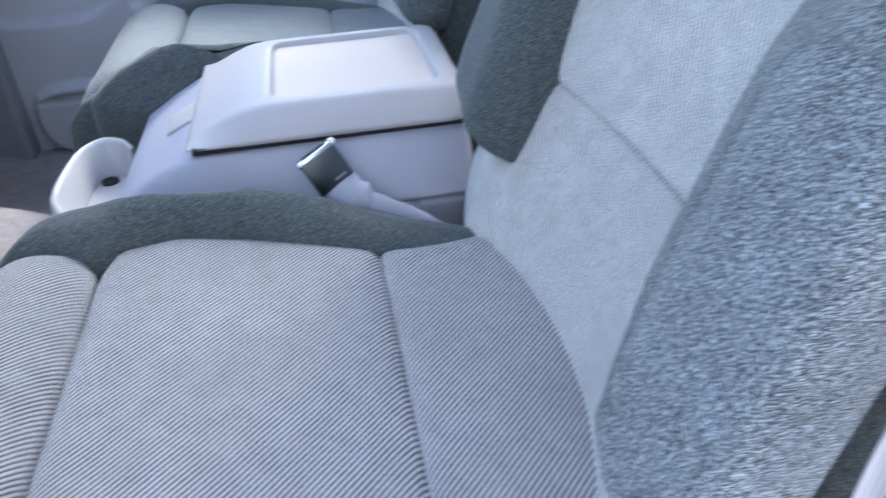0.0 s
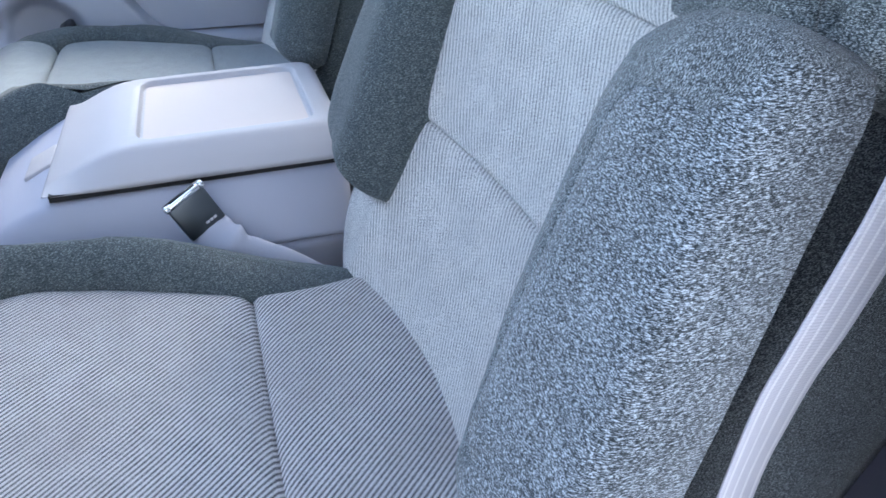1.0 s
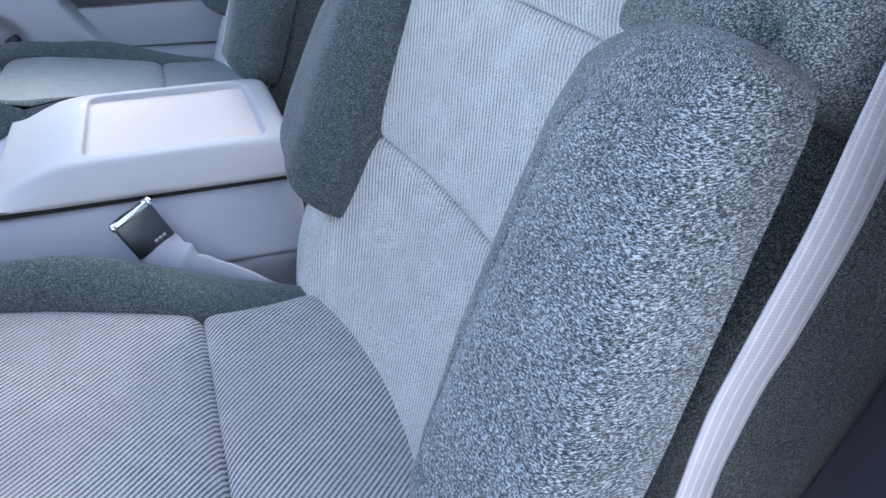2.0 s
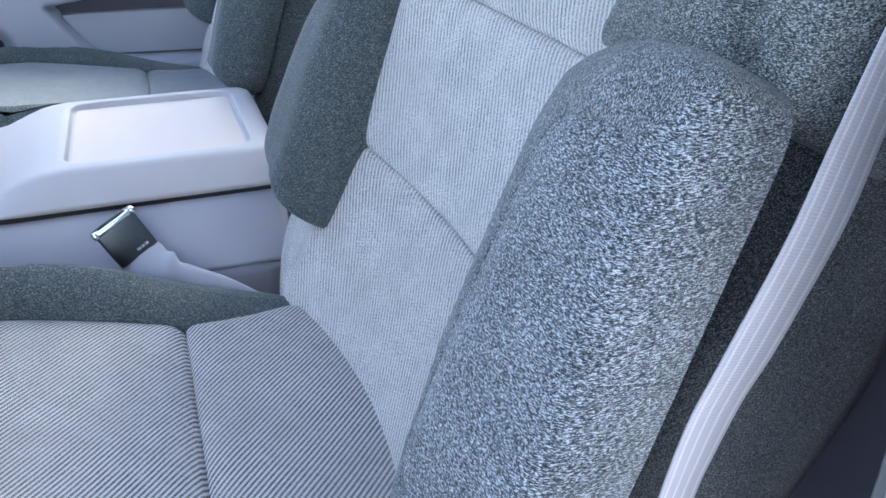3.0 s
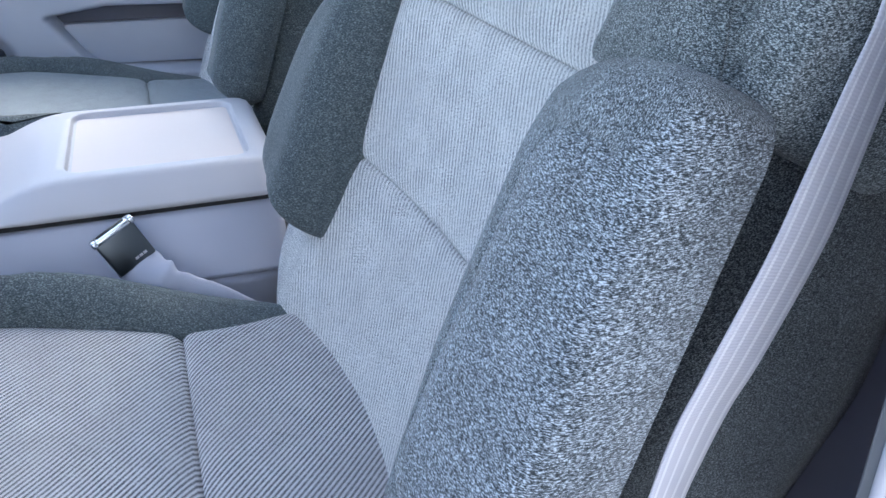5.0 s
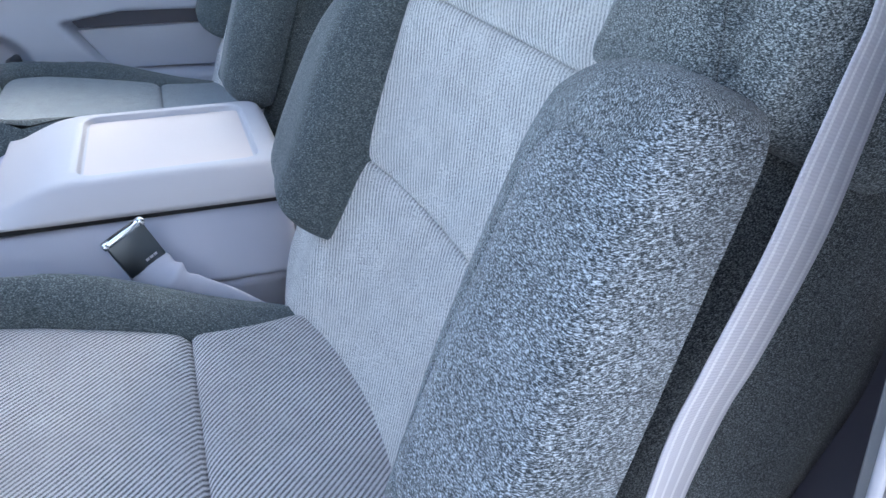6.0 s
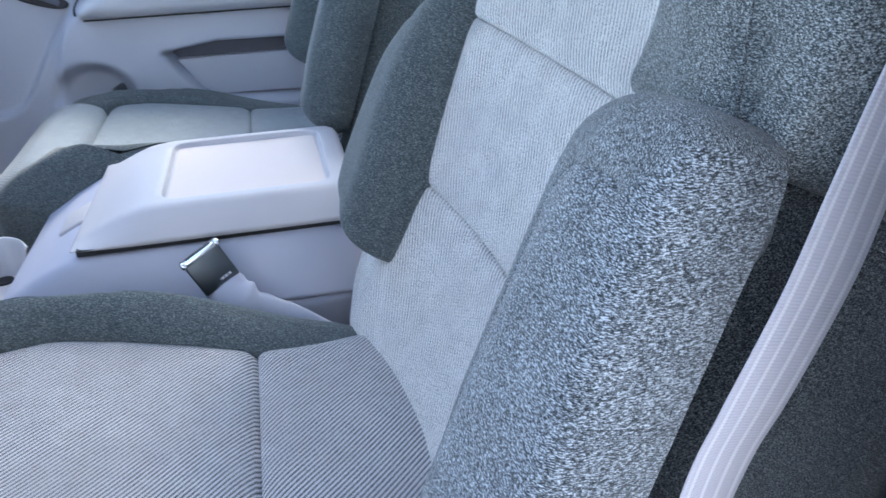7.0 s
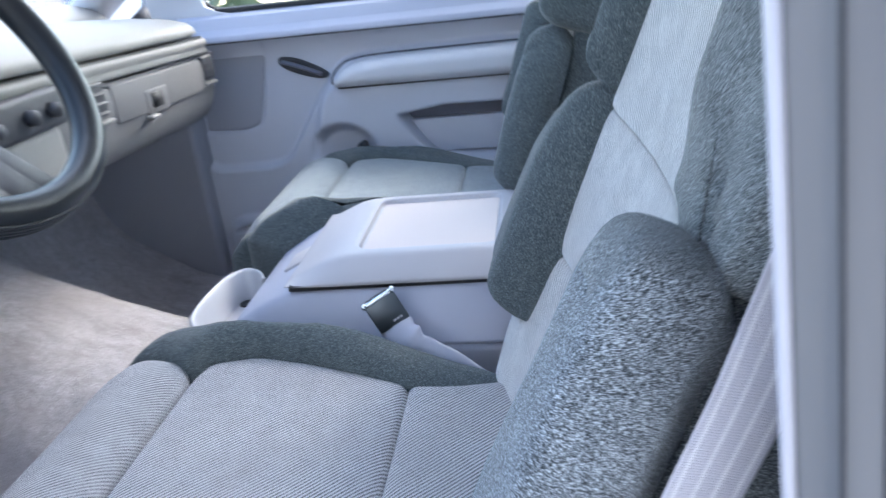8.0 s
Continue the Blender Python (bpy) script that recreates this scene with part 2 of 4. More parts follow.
def pad(name, outline, spine, height, edge, place, material, parent, label="", skirt=0.03, bulge=0.0, n=120, lumps=0.0015, rounds=2, fall=None, dense=36, tuck=0.0, seam=None, crease=None, boxing=None):
    """An upholstered pad: a closed outline (a, b) filled towards its spine, swelling to height within edge metres of the rim
    (a number, or a function of the place on the rim), with a skirt going down behind it. place(a, b, h) lays it into the world."""
    rim = even(chaikin(even(outline, dense), rounds), n)
    if seam:  # no cloth lies between the boxing's ends and the top panel
        boxed = [bool(seam[1](*p)) for p in rim]
        for k in range(n):
            if boxed[k] != boxed[(k + 1) % n]:
                rim[(k + 1) % n] = rim[k] + 1e-4 * (rim[(k + 1) % n] - rim[k])
    line = np.array(spine, float)
    goal = np.array([nearest(p, line) for p in rim])
    verts, uvs = [], []
    rings = sorted(RINGS + ((seam[0] - 0.012, seam[0] - 0.003, seam[0], seam[0] + 0.003, seam[0] + 0.012) if seam else ()))
    for depth in (1.0, 0.5):
        for p, g in zip(rim, goal):
            q = p + (g - p) / max(np.linalg.norm(g - p), 1e-6) * tuck * depth
            verts.append(place(q[0], q[1], -skirt * depth))
            uvs.append(p - (g - p) / max(np.linalg.norm(g - p), 1e-6) * skirt * depth)
    rows, flat = 2, []
    for s in rings:
        for p, g in zip(rim, goal):
            far = np.linalg.norm(g - p)
            q = p + (g - p) * s
            wide = edge(*p) if callable(edge) else edge
            t = min(s * far / wide, 1.0)
            h = height * math.sqrt(max(0.0, 1 - (1 - t) ** 2))
            if fall is not None:
                h *= fall(q[0], q[1])
            h += lumps * t * noise.noise((q[0] * 16, q[1] * 16, height * 90))
            if seam and boxed[len(flat) % n]:
                h -= 0.0016 * math.exp(-(((s - seam[0]) / 0.008) ** 2))
            if crease is not None:
                h -= crease(q[0], q[1])
            out = q.copy()
            if bulge:
                out = q - (g - p) / max(far, 1e-6) * bulge * min(1.0, wide / 0.05) * math.sin(math.pi * min(1.0, t)) * (1 - s)
            verts.append(place(out[0], out[1], h))
            flat.append((q, g, h))
        rows += 1
    # unroll the swelling, so that the cloth is not stretched over it
    count = len(rings)
    away = np.zeros((count, n))
    for r in range(count - 2, -1, -1):
        for k in range(n):
            (q0, _, h0), (q1, _, h1) = flat[r * n + k], flat[(r + 1) * n + k]
            away[r, k] = away[r + 1, k] + math.hypot(np.linalg.norm(q0 - q1), h0 - h1)
    for r in range(count):
        for k in range(n):
            d = rim[k] - goal[k]
            uvs.append(flat[r * n + k][0] if height < 0.015 else goal[k] + d / max(np.linalg.norm(d), 1e-6) * away[r, k])
    for r, depth in enumerate((1.0, 0.5)):
        for k in range(n):
            d = rim[k] - goal[k]
            uvs[r * n + k] = goal[k] + d / max(np.linalg.norm(d), 1e-6) * (away[0, k] + skirt * depth)
    faces = []
    for r in range(rows - 1):
        for k in range(n):
            j = (k + 1) % n
            faces.append((r * n + k, r * n + j, (r + 1) * n + j, (r + 1) * n + k))
    ob = mesh_part(name, verts, faces, material, parent, label, uvs)
    if boxing is not None:
        ob.data.materials.append(boxing)
        cut = [r < 2 or rings[r - 2] < seam[0] - 1e-6 for r in range(rows)]
        ob.data.polygons.foreach_set("material_index", [int(cut[r] and boxed[k] and boxed[(k + 1) % n]) for r in range(rows - 1) for k in range(n)])
    return ob


def smooth_step(x, lo, hi):
    t = np.clip((x - lo) / (hi - lo), 0, 1)
    return t * t * (3 - 2 * t)


def tube(path, radius, sides=10, flat=1.0, across=(0, 1, 0), closed=False):
    """A bmesh tube along a path; radius may be a list; flat squeezes it across its width."""
    p = np.array(path, float)
    n = len(p)
    rad = np.broadcast_to(np.array(radius, float), (n,))
    bm = bmesh.new()
    rings = []
    for i in range(n):
        a, b = (p[i - 1] if i or closed else p[0]), (p[(i + 1) % n] if i < n - 1 or closed else p[-1])
        d = (b - a) / max(np.linalg.norm(b - a), 1e-9)
        side = np.array(across, float)
        side = side[i] if side.ndim == 2 else side
        u = side - d * np.dot(side, d)
        u /= max(np.linalg.norm(u), 1e-9)
        v = np.cross(d, u)
        rings.append([bm.verts.new(p[i] + rad[i] * (math.cos(k * 2 * math.pi / sides) * u + flat * math.sin(k * 2 * math.pi / sides) * v)) for k in range(sides)])
    for i in range(n if closed else n - 1):
        r, q = rings[i], rings[(i + 1) % n]
        for k in range(sides):
            bm.faces.new((r[k], r[(k + 1) % sides], q[(k + 1) % sides], q[k]))
    if not closed:
        bm.faces.new(rings[0][::-1])
        bm.faces.new(rings[-1])
    return bm


def prism(outline, lo, hi, axis, bevel=0.0):
    """A bmesh prism: a 2D outline swept along an axis from lo to hi. The outline's coordinates are the two other axes in order."""
    bm = bmesh.new()

    def at(p, s):
        c = list(p)
        c.insert("xyz".index(axis), s)
        return c

    a = [bm.verts.new(at(p, lo)) for p in outline]
    b = [bm.verts.new(at(p, hi)) for p in outline]
    bm.faces.new(a)
    bm.faces.new(b[::-1])
    for k in range(len(a)):
        j = (k + 1) % len(a)
        bm.faces.new((a[k], b[k], b[j], a[j]))
    bmesh.ops.recalc_face_normals(bm, faces=bm.faces)
    if bevel:
        bmesh.ops.bevel(bm, geom=bm.edges[:], offset=bevel, segments=2, affect="EDGES", profile=0.5)
    return bm


def bezier(points, n):
    """n points on a smooth open line through the given ones."""
    p = np.array(points, float)
    p = np.vstack([2 * p[0] - p[1], p, 2 * p[-1] - p[-2]])
    out = []
    for t in np.linspace(0, len(p) - 3 - 1e-6, n):
        i = int(t)
        f = t - i
        a, b, c, d = p[i : i + 4]
        out.append(0.5 * (2 * b + (c - a) * f + (2 * a - 5 * b + 4 * c - d) * f**2 + (3 * b - a - 3 * c + d) * f**3))
    return np.array(out)


# ---- the cab's shell ----
DOOR_Y, FLOOR_Z = 1.25, 0.07


def structure(name, bm, material, label="", smooth=False):
    return tagged(part(name, bm, material, None, label, smooth), kind="structure")


def cab_floor():
    """The carpet, with the hump over the gearbox that climbs towards the bulkhead."""
    xs, ys = np.linspace(-1.2, 0.44, 130), np.linspace(-0.40, 1.27, 120)
    verts = []
    for x in xs:
        top = 0.16 + 0.27 * smooth_step(-x, 0.35, 1.15)
        for y in ys:
            hump = math.exp(-((abs(y - 0.50) / (0.255 if y < 0.5 else 0.30)) ** 3.2))
            toe = 0.20 * smooth_step(-x, 0.80, 1.2)
            z = FLOOR_Z + (top - FLOOR_Z) * hump + toe * (1 - hump)
            z += 0.20 * smooth_step(-x, 1.0, 1.2) ** 2
            z += 0.010 * noise.noise((x * 5 + y * 6, y * 12 - x * 4, 0.3)) + 0.003 * noise.noise((x * 22, y * 22, 4))
            verts.append((x, y, z))
    n = len(ys)
    faces = [(i * n + j, (i + 1) * n + j, (i + 1) * n + j + 1, i * n + j + 1) for i in range(len(xs) - 1) for j in range(n - 1)]
    return tagged(mesh_part("floor", verts, faces, CARPET, None, "worn grey carpet over the gearbox hump"), kind="structure")


cab_floor()
structure("wall_front", box((-1.24, -0.46, 0.0), (-1.2, 1.32, 0.76), 0), PLASTIC_PANEL, "grey bulkhead of the cab")
structure("wall_rear", box((0.44, -0.46, 0.0), (0.48, 1.32, 0.80), 0), PLASTIC_NAVY, "grey trimmed back wall of the cab")
structure("ceiling", box((-0.40, -0.46, 1.24), (0.50, 1.32, 1.28), 0.01), PLASTIC_PALE, "pale headliner of the cab")
structure("trim", box((0.44, -0.46, 1.16), (0.48, 1.32, 1.24), 0.0), PLASTIC_PALE, "header over the rear window")
structure("window_rear", box((0.455, -0.44, 0.80), (0.461, 1.30, 1.16), 0), GLASS, "rear window of the cab").visible_shadow = False
# kick panel beside the passenger's feet, the shade under the dash put into its colour
structure("wall_kick", box((-1.2, 1.20, 0.0), (-0.80, 1.30, 0.70), 0.012), DOOR_SHADED, "grey kick panel in front of the door")
structure("wall_kick_driver", box((-1.2, -0.46, 0.0), (-0.80, -0.38, 0.70), 0.01), PLASTIC_DOOR, "grey kick panel in front of the door opening")
structure("sill", box((-0.80, -0.47, -0.02), (0.14, -0.40, 0.08), 0.01), PAINT, "painted sill of the open door")
for y0, y1 in ((1.24, 1.32), (-0.46, -0.38)):
    bar = tube([(-1.12, (y0 + y1) / 2, 0.70), (-0.75, (y0 + y1) / 2, 0.97), (-0.40, (y0 + y1) / 2, 1.25)], 0.045, 14)
    structure("trim_pillar", bar, PLASTIC_PALE, "pale trimmed windscreen pillar", True)
# windscreen
screen = bmesh.new()
screen.faces.new([screen.verts.new(p) for p in ((-1.12, -0.42, 0.75), (-1.12, 1.28, 0.75), (-0.42, 1.28, 1.25), (-0.42, -0.42, 1.25))])
structure("window_front", screen, GLASS, "clear windscreen").visible_shadow = False


def ground():
    n = Nodes("concrete")
    at = n.coords()
    c = n.ramp(n.noise(at, 30, 6, 0.7), [(0.3, (0.31, 0.32, 0.335)), (0.7, (0.45, 0.465, 0.485))])
    mat = n.done(c, 0.95, n.bump(n.noise(at, 90, 4), 0.003))
    bm = bmesh.new()
    bmesh.ops.create_grid(bm, x_segments=8, y_segments=8, size=300)
    bmesh.ops.translate(bm, verts=bm.verts, vec=(0, 0, -0.55))
    structure("ground", bm, mat, "pale concrete drive round the truck")


ground()


def bounce_wall():
    """An unseen plastered wall across from the open door, added to bounce light and block sky."""
    n = Nodes("bounce_plaster")
    at = n.coords()
    c = n.ramp(n.noise(at, 5, 6, 0.7), [(0.3, (0.35, 0.365, 0.385)), (0.7, (0.46, 0.475, 0.50))])
    structure("wall_bounce", box((-6, -2.6, -0.55), (6, -2.4, 3.0), 0.01), n.done(c, 0.95, n.bump(n.noise(at, 60, 5), 0.004)), "unseen pale grey plastered wall, added to bounce and block light")


bounce_wall()


def hedge():
    """Bushes beyond the passenger's window."""
    n = Nodes("leaves")
    c = n.ramp(n.noise(n.coords(), 3, 4), [(0.3, (0.05, 0.07, 0.035)), (0.7, (0.16, 0.18, 0.09))])
    mat = n.done(c, 0.7)
    rng = np.random.default_rng(4)
    verts, faces = [], []
    for _ in range(3000):
        at = np.array([rng.uniform(-4.4, 6), 9 + rng.normal() * 0.8, 0])
        top = 1.0 + 0.5 * noise.noise((at[0] * 0.6, 1.0, 0))
        at[2] = -0.5 + rng.random() ** 0.7 * (top + 0.5)
        a, b = rng.normal(size=3), rng.normal(size=3)
        a, b = a / np.linalg.norm(a) * 0.16, b / np.linalg.norm(b) * 0.08
        k = len(verts)
        verts += [at - a, at + b, at + a, at - b]
        faces.append((k, k + 1, k + 2, k + 3))
    tagged(mesh_part("hedge", verts, faces, mat, None, "sparse green hedge beside the truck", smooth=False), category="hedge", kind="stuff")


hedge()


# ---- bucket seats ----
BACK_O = np.array([-0.01, 0.0, 0.36])


def bucket_seat(flip, label):
    """A high-backed bucket seat; flip mirrors it for the passenger's side."""
    seat = empty("bucket_seat", label, "car seat", (-0.15, 0.91 if flip else 0.02, FLOOR_Z), "bucket seats")
    side = (lambda y: 0.93 - y) if flip else (lambda y: y)
    lean = radians(18 if flip else 25)
    up, out = np.array([math.sin(lean), 0.0, math.cos(lean)]), np.array([-math.cos(lean), 0.0, math.sin(lean)])

    def on_back(a, b, h):
        w = h + 0.35 * max(0.0, a - 0.30) ** 2
        hollow = max(0.0, 1 - ((b - 0.03) / 0.19) ** 2)
        w -= hollow * (0.034 - 0.014 * float(smooth_step(a, 0.10, 0.35)))
        p = BACK_O + up * a + out * w
        return (p[0], side(b), p[2])

    def on_seat(a, b, h):
        drop = max(0.0, -0.435 - a)
        z = 0.36 - 0.094 * (a + 0.12) + h - 7.0 * drop**2
        return (a, side(b), z)

    def on_bolster(a, b, h):
        x, y, z = on_seat(a, b, h)
        return (x, y, z - 0.9 * max(0.0, abs(b - 0.02) - 0.245))

    # cushion
    def both(half):
        """Closes a half outline (from front to rear) with its mirror image about the seat's middle."""
        return half + [(a, 0.04 - b) for a, b in reversed(half)]

    insert = both([(-0.3855, 0.02), (-0.3855, 0.10), (-0.3845, 0.185), (-0.375, 0.221), (-0.32, 0.241), (-0.25, 0.231), (-0.18, 0.213), (-0.120, 0.193), (-0.120, 0.10)])
    # the passenger's cushion takes the copy with dimmer light painted in
    pad("seat_panel", insert, [(-0.25, -0.10), (-0.25, 0.13)], 0.009, 0.026, on_seat, CLOTH_DIMMED if flip else CLOTH_SEAT, seat, "pale grey ribbed cloth", dense=70)
    strip = both([(-0.120, 0.10), (-0.120, 0.193), (-0.09, 0.196), (-0.055, 0.201), (-0.015, 0.212), (0.03, 0.21), (0.08, 0.18)])
    pad("seat_rear_panel", strip, [(-0.03, -0.10), (-0.03, 0.13)], 0.007, 0.022, on_seat, CLOTH_DIMMED if flip else CLOTH_SEAT, seat, "pale grey ribbed cloth", dense=70)
    roll = both([(-0.386, 0.14), (-0.388, 0.185), (-0.41, 0.213), (-0.47, 0.225), (-0.53, 0.215), (-0.548, 0.17)])
    pad("seat_front_roll", roll, [(-0.465, -0.10), (-0.465, 0.13)], 0.020, 0.05, on_seat, CLOTH_DIMMED if flip else CLOTH_ROLL, seat, "pale grey ribbed cloth", skirt=0.07, dense=50)
    cheek = [(-0.392, 0.384), (-0.43, 0.389), (-0.47, 0.386), (-0.51, 0.372), (-0.542, 0.335), (-0.548, 0.285), (-0.50, 0.262), (-0.40, 0.262)]
    if not flip:
        cheek = [(a, min(b, 0.365)) for a, b in cheek]
    for s in (1, -1):
        pad("seat_roll_side", cheek, [(-0.44, 0.34), (-0.50, 0.33)], 0.018, 0.03, lambda a, b, h: (a, side(0.02 + s * (0.207 + h)), b), CLOTH_DARK, seat, "dark green-grey velour", skirt=0.01)
    inner = [(-0.505, 0.222), (-0.47, 0.222), (-0.42, 0.210), (-0.388, 0.190), (-0.372, 0.219), (-0.32, 0.237), (-0.25, 0.226), (-0.18, 0.206), (-0.12, 0.185), (-0.06, 0.186), (-0.02, 0.202),
             (0.0, 0.216), (-0.02, 0.236), (-0.10, 0.264), (-0.20, 0.292), (-0.32, 0.308), (-0.43, 0.298), (-0.49, 0.268)]
    hump = [(-0.43, 0.250), (-0.38, 0.256), (-0.30, 0.276), (-0.18, 0.252), (-0.06, 0.226)]
    for name, shape, spine in (("seat_bolster", inner, hump), ("seat_bolster", [(a, 0.04 - b) for a, b in inner], [(a, 0.04 - b) for a, b in hump])):
        pad(name, shape, spine, (0.072 if shape is inner else 0.028) if flip else 0.043, 0.040, on_bolster, CLOTH_DARK, seat, "dark green-grey velour", skirt=0.10,
            fall=lambda a, b: (0.08 + 0.92 * float(smooth_step(-a, 0.02, 0.24))) * (1 - (0.86 if flip else 0.62) * float(smooth_step(-a, 0.34, 0.50))))
    # backrest
    low = [(-0.04, -0.235), (-0.04, 0.20), (-0.020, 0.262), (0.010, 0.302), (0.04, 0.315), (0.10, 0.31), (0.174, 0.28), (0.174, -0.16), (0.10, -0.20), (0.05, -0.235)]
    if flip:
        low = [(a, min(b, 0.215)) for a, b in low]
    pad("back_lower_panel", low, [(0.07, -0.13), (0.07, 0.22)], 0.0055, 0.026, on_back, CLOTH_BACK, seat, "pale grey ribbed cloth", skirt=0.05, dense=70)
    midp = [(0.1742, -0.16), (0.1742, 0.29), (0.26, 0.285), (0.335, 0.268), (0.335, -0.16)]
    pad("back_middle_panel", midp, [(0.255, -0.12), (0.255, 0.21)], 0.0055, 0.026, on_back, CLOTH_BACK, seat, "pale grey ribbed cloth", dense=80)
    top = [(0.3352, -0.16), (0.3352, 0.266), (0.48, 0.25), (0.64, 0.20), (0.68, 0.12), (0.68, -0.10), (0.64, -0.15), (0.48, -0.17)]
    pad("back_upper_panel", top, [(0.42, 0.02), (0.60, 0.02)], 0.006, 0.03, on_back, CLOTH_BACK, seat, "pale grey ribbed cloth", dense=80)
    wing = [(0.080, 0.205), (0.125, 0.201), (0.17, 0.201), (0.24, 0.218), (0.30, 0.238), (0.335, 0.246), (0.352, 0.254), (0.360, 0.280), (0.348, 0.312), (0.31, 0.340), (0.26, 0.356), (0.20, 0.362), (0.14, 0.356), (0.105, 0.342), (0.084, 0.308), (0.074, 0.250)]
    hinge = [(0.125, 0.274), (0.20, 0.282), (0.30, 0.292)]
    if flip:
        wing, hinge = [(a, min(b - 0.03 * float(smooth_step(a, 0.1, 0.35)), 0.318)) for a, b in wing], [(a, b - 0.02) for a, b in hinge]
    pad("back_bolster", wing, hinge, 0.060, 0.043, on_back, CLOTH_DARK, seat, "dark green-grey velour", skirt=0.015 if flip else 0.06, dense=44, tuck=0.012 if flip else 0.0,
        fall=lambda a, b: 1.0 - (0.10 if flip else 0.25) * float(smooth_step(a, 0.24, 0.355)))
    if flip:
        pad("back_bolster", [(a, 0.04 - b) for a, b in wing], [(a, 0.04 - b) for a, b in hinge], 0.060, 0.043, on_back, CLOTH_DARK, seat, "dark green-grey velour", skirt=0.015, dense=44, tuck=0.012)
    else:
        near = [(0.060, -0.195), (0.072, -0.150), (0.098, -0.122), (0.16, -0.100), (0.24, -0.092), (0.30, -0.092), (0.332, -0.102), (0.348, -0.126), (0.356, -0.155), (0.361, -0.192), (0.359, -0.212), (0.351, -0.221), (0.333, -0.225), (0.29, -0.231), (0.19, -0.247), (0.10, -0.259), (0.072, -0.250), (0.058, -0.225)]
        # its cloth colours carry the daylight on the face and shade on the boxing
        pad("back_bolster", near, [(0.13, -0.188), (0.20, -0.180), (0.28, -0.174)], 0.060, lambda a, b: 0.050 - 0.036 * float(smooth_step(-b, 0.11, 0.215)), on_back, CLOTH_DAYLIT, seat, "flecked grey velour, daylight put into its lighter colour", skirt=0.03, bulge=0.018, n=200, dense=64, tuck=0.04,
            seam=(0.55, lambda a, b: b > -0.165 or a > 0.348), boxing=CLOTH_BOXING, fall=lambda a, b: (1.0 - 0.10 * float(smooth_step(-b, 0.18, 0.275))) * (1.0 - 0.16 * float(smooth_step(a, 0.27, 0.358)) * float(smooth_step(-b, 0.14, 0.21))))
    shoulder = [(0.345, -0.050), (0.38, -0.053), (0.42, -0.060), (0.47, -0.066), (0.55, -0.070), (0.62, -0.085), (0.665, -0.14), (0.62, -0.20), (0.50, -0.215), (0.40, -0.217), (0.345, -0.212), (0.338, -0.15)]

    def dart(a, b):
        """The stitched tuck that runs up from the lower edge of the shoulder bolster."""
        away = abs(b + 0.186 - 0.30 * (a - 0.352))
        return 0.011 * math.exp(-((away / 0.003) ** 2)) * float(smooth_step(0.45 - a, 0.0, 0.05))

    pad("shoulder_bolster", shoulder, [(0.39, -0.118), (0.57, -0.130)], 0.034, 0.042, on_back, CLOTH_DARK if flip else CLOTH_SHOULDER, seat, "flecked dark grey velour", skirt=0.10, n=320, dense=44, crease=None if flip else dart,
        fall=lambda a, b: (1.0 - 0.62 * float(smooth_step(-b, 0.115, 0.19))) * (0.55 + 0.45 * float(smooth_step(a, 0.36, 0.44))))
    if not flip:
        # a thin dark tube stands in for the shade down in the tuck
        tuck_line = [on_back(a, -0.186 + 0.30 * (a - 0.352), 0.0085 + 0.16 * (a - 0.352)) for a in np.linspace(0.354, 0.418, 14)]
        part("tuck_shade", tube(tuck_line, np.interp(np.linspace(0, 1, 14), (0, 0.5, 1), (0.0015, 0.0010, 0.0002)), 8), CLOTH_SIDE_SHADED, seat, "dark line painted as the shade in the stitched tuck")
    shoulder = [(0.350, 0.250), (0.43, 0.233), (0.54, 0.218), (0.62, 0.202), (0.665, 0.218), (0.62, 0.262), (0.50, 0.288), (0.41, 0.298), (0.36, 0.295)]
    pad("shoulder_bolster", shoulder, [(0.40, 0.266), (0.58, 0.236)], 0.050, 0.032, on_back, CLOTH_DARK, seat, "dark green-grey velour", skirt=0.06)
    # the back's padded shell: side walls, rounded towards the rear
    rim = even(chaikin([(-0.10, -0.190), (0.20, -0.193), (0.55, -0.193), (0.68, -0.14), (0.70, 0.05), (0.68, 0.18), (0.55, 0.24), (0.36, 0.275), (0.20, 0.30), (0.0, 0.29), (-0.10, 0.25)], 2), 140)
    verts, uvs = [], []
    centre = rim.mean(0)
    levels = ((-0.012, 0.90), (-0.014, 0.98), (-0.022, 1.0), (-0.05, 1.0), (-0.09, 0.997), (-0.120, 0.98), (-0.14, 0.93), (-0.145, 0.6), (-0.145, 0.05))
    for h, s in levels:
        for p in rim:
            q = centre + (p - centre) * s
            deep = 1 + 0.78 * (1 - float(smooth_step(q[0], 0.20, 0.48))) if h < -0.06 else 1
            verts.append(on_back(q[0], q[1], h * deep))
            uvs.append((p[0], p[1] + h))
    faces = [(r * 140 + k, r * 140 + (k + 1) % 140, (r + 1) * 140 + (k + 1) % 140, (r + 1) * 140 + k) for r in range(len(levels) - 1) for k in range(140)]
    # the driver's side wall has its shade in the cloth colour
    mesh_part("back_shell", verts, faces, CLOTH_DARK if flip else CLOTH_SIDE_SHADED, seat, "velour side of the backrest, its colour darkened for shade", uvs)
    # headrest, base and runners
    head = [(0.70, -0.11), (0.70, 0.15), (0.86, 0.13), (0.88, 0.02), (0.86, -0.09)]
    pad("headrest", head, [(0.79, -0.02), (0.79, 0.06)], 0.06, 0.06, on_back, CLOTH_DARK, seat, "dark green-grey velour", skirt=0.05)
    y0, y1 = sorted((side(-0.23), side(0.27)))
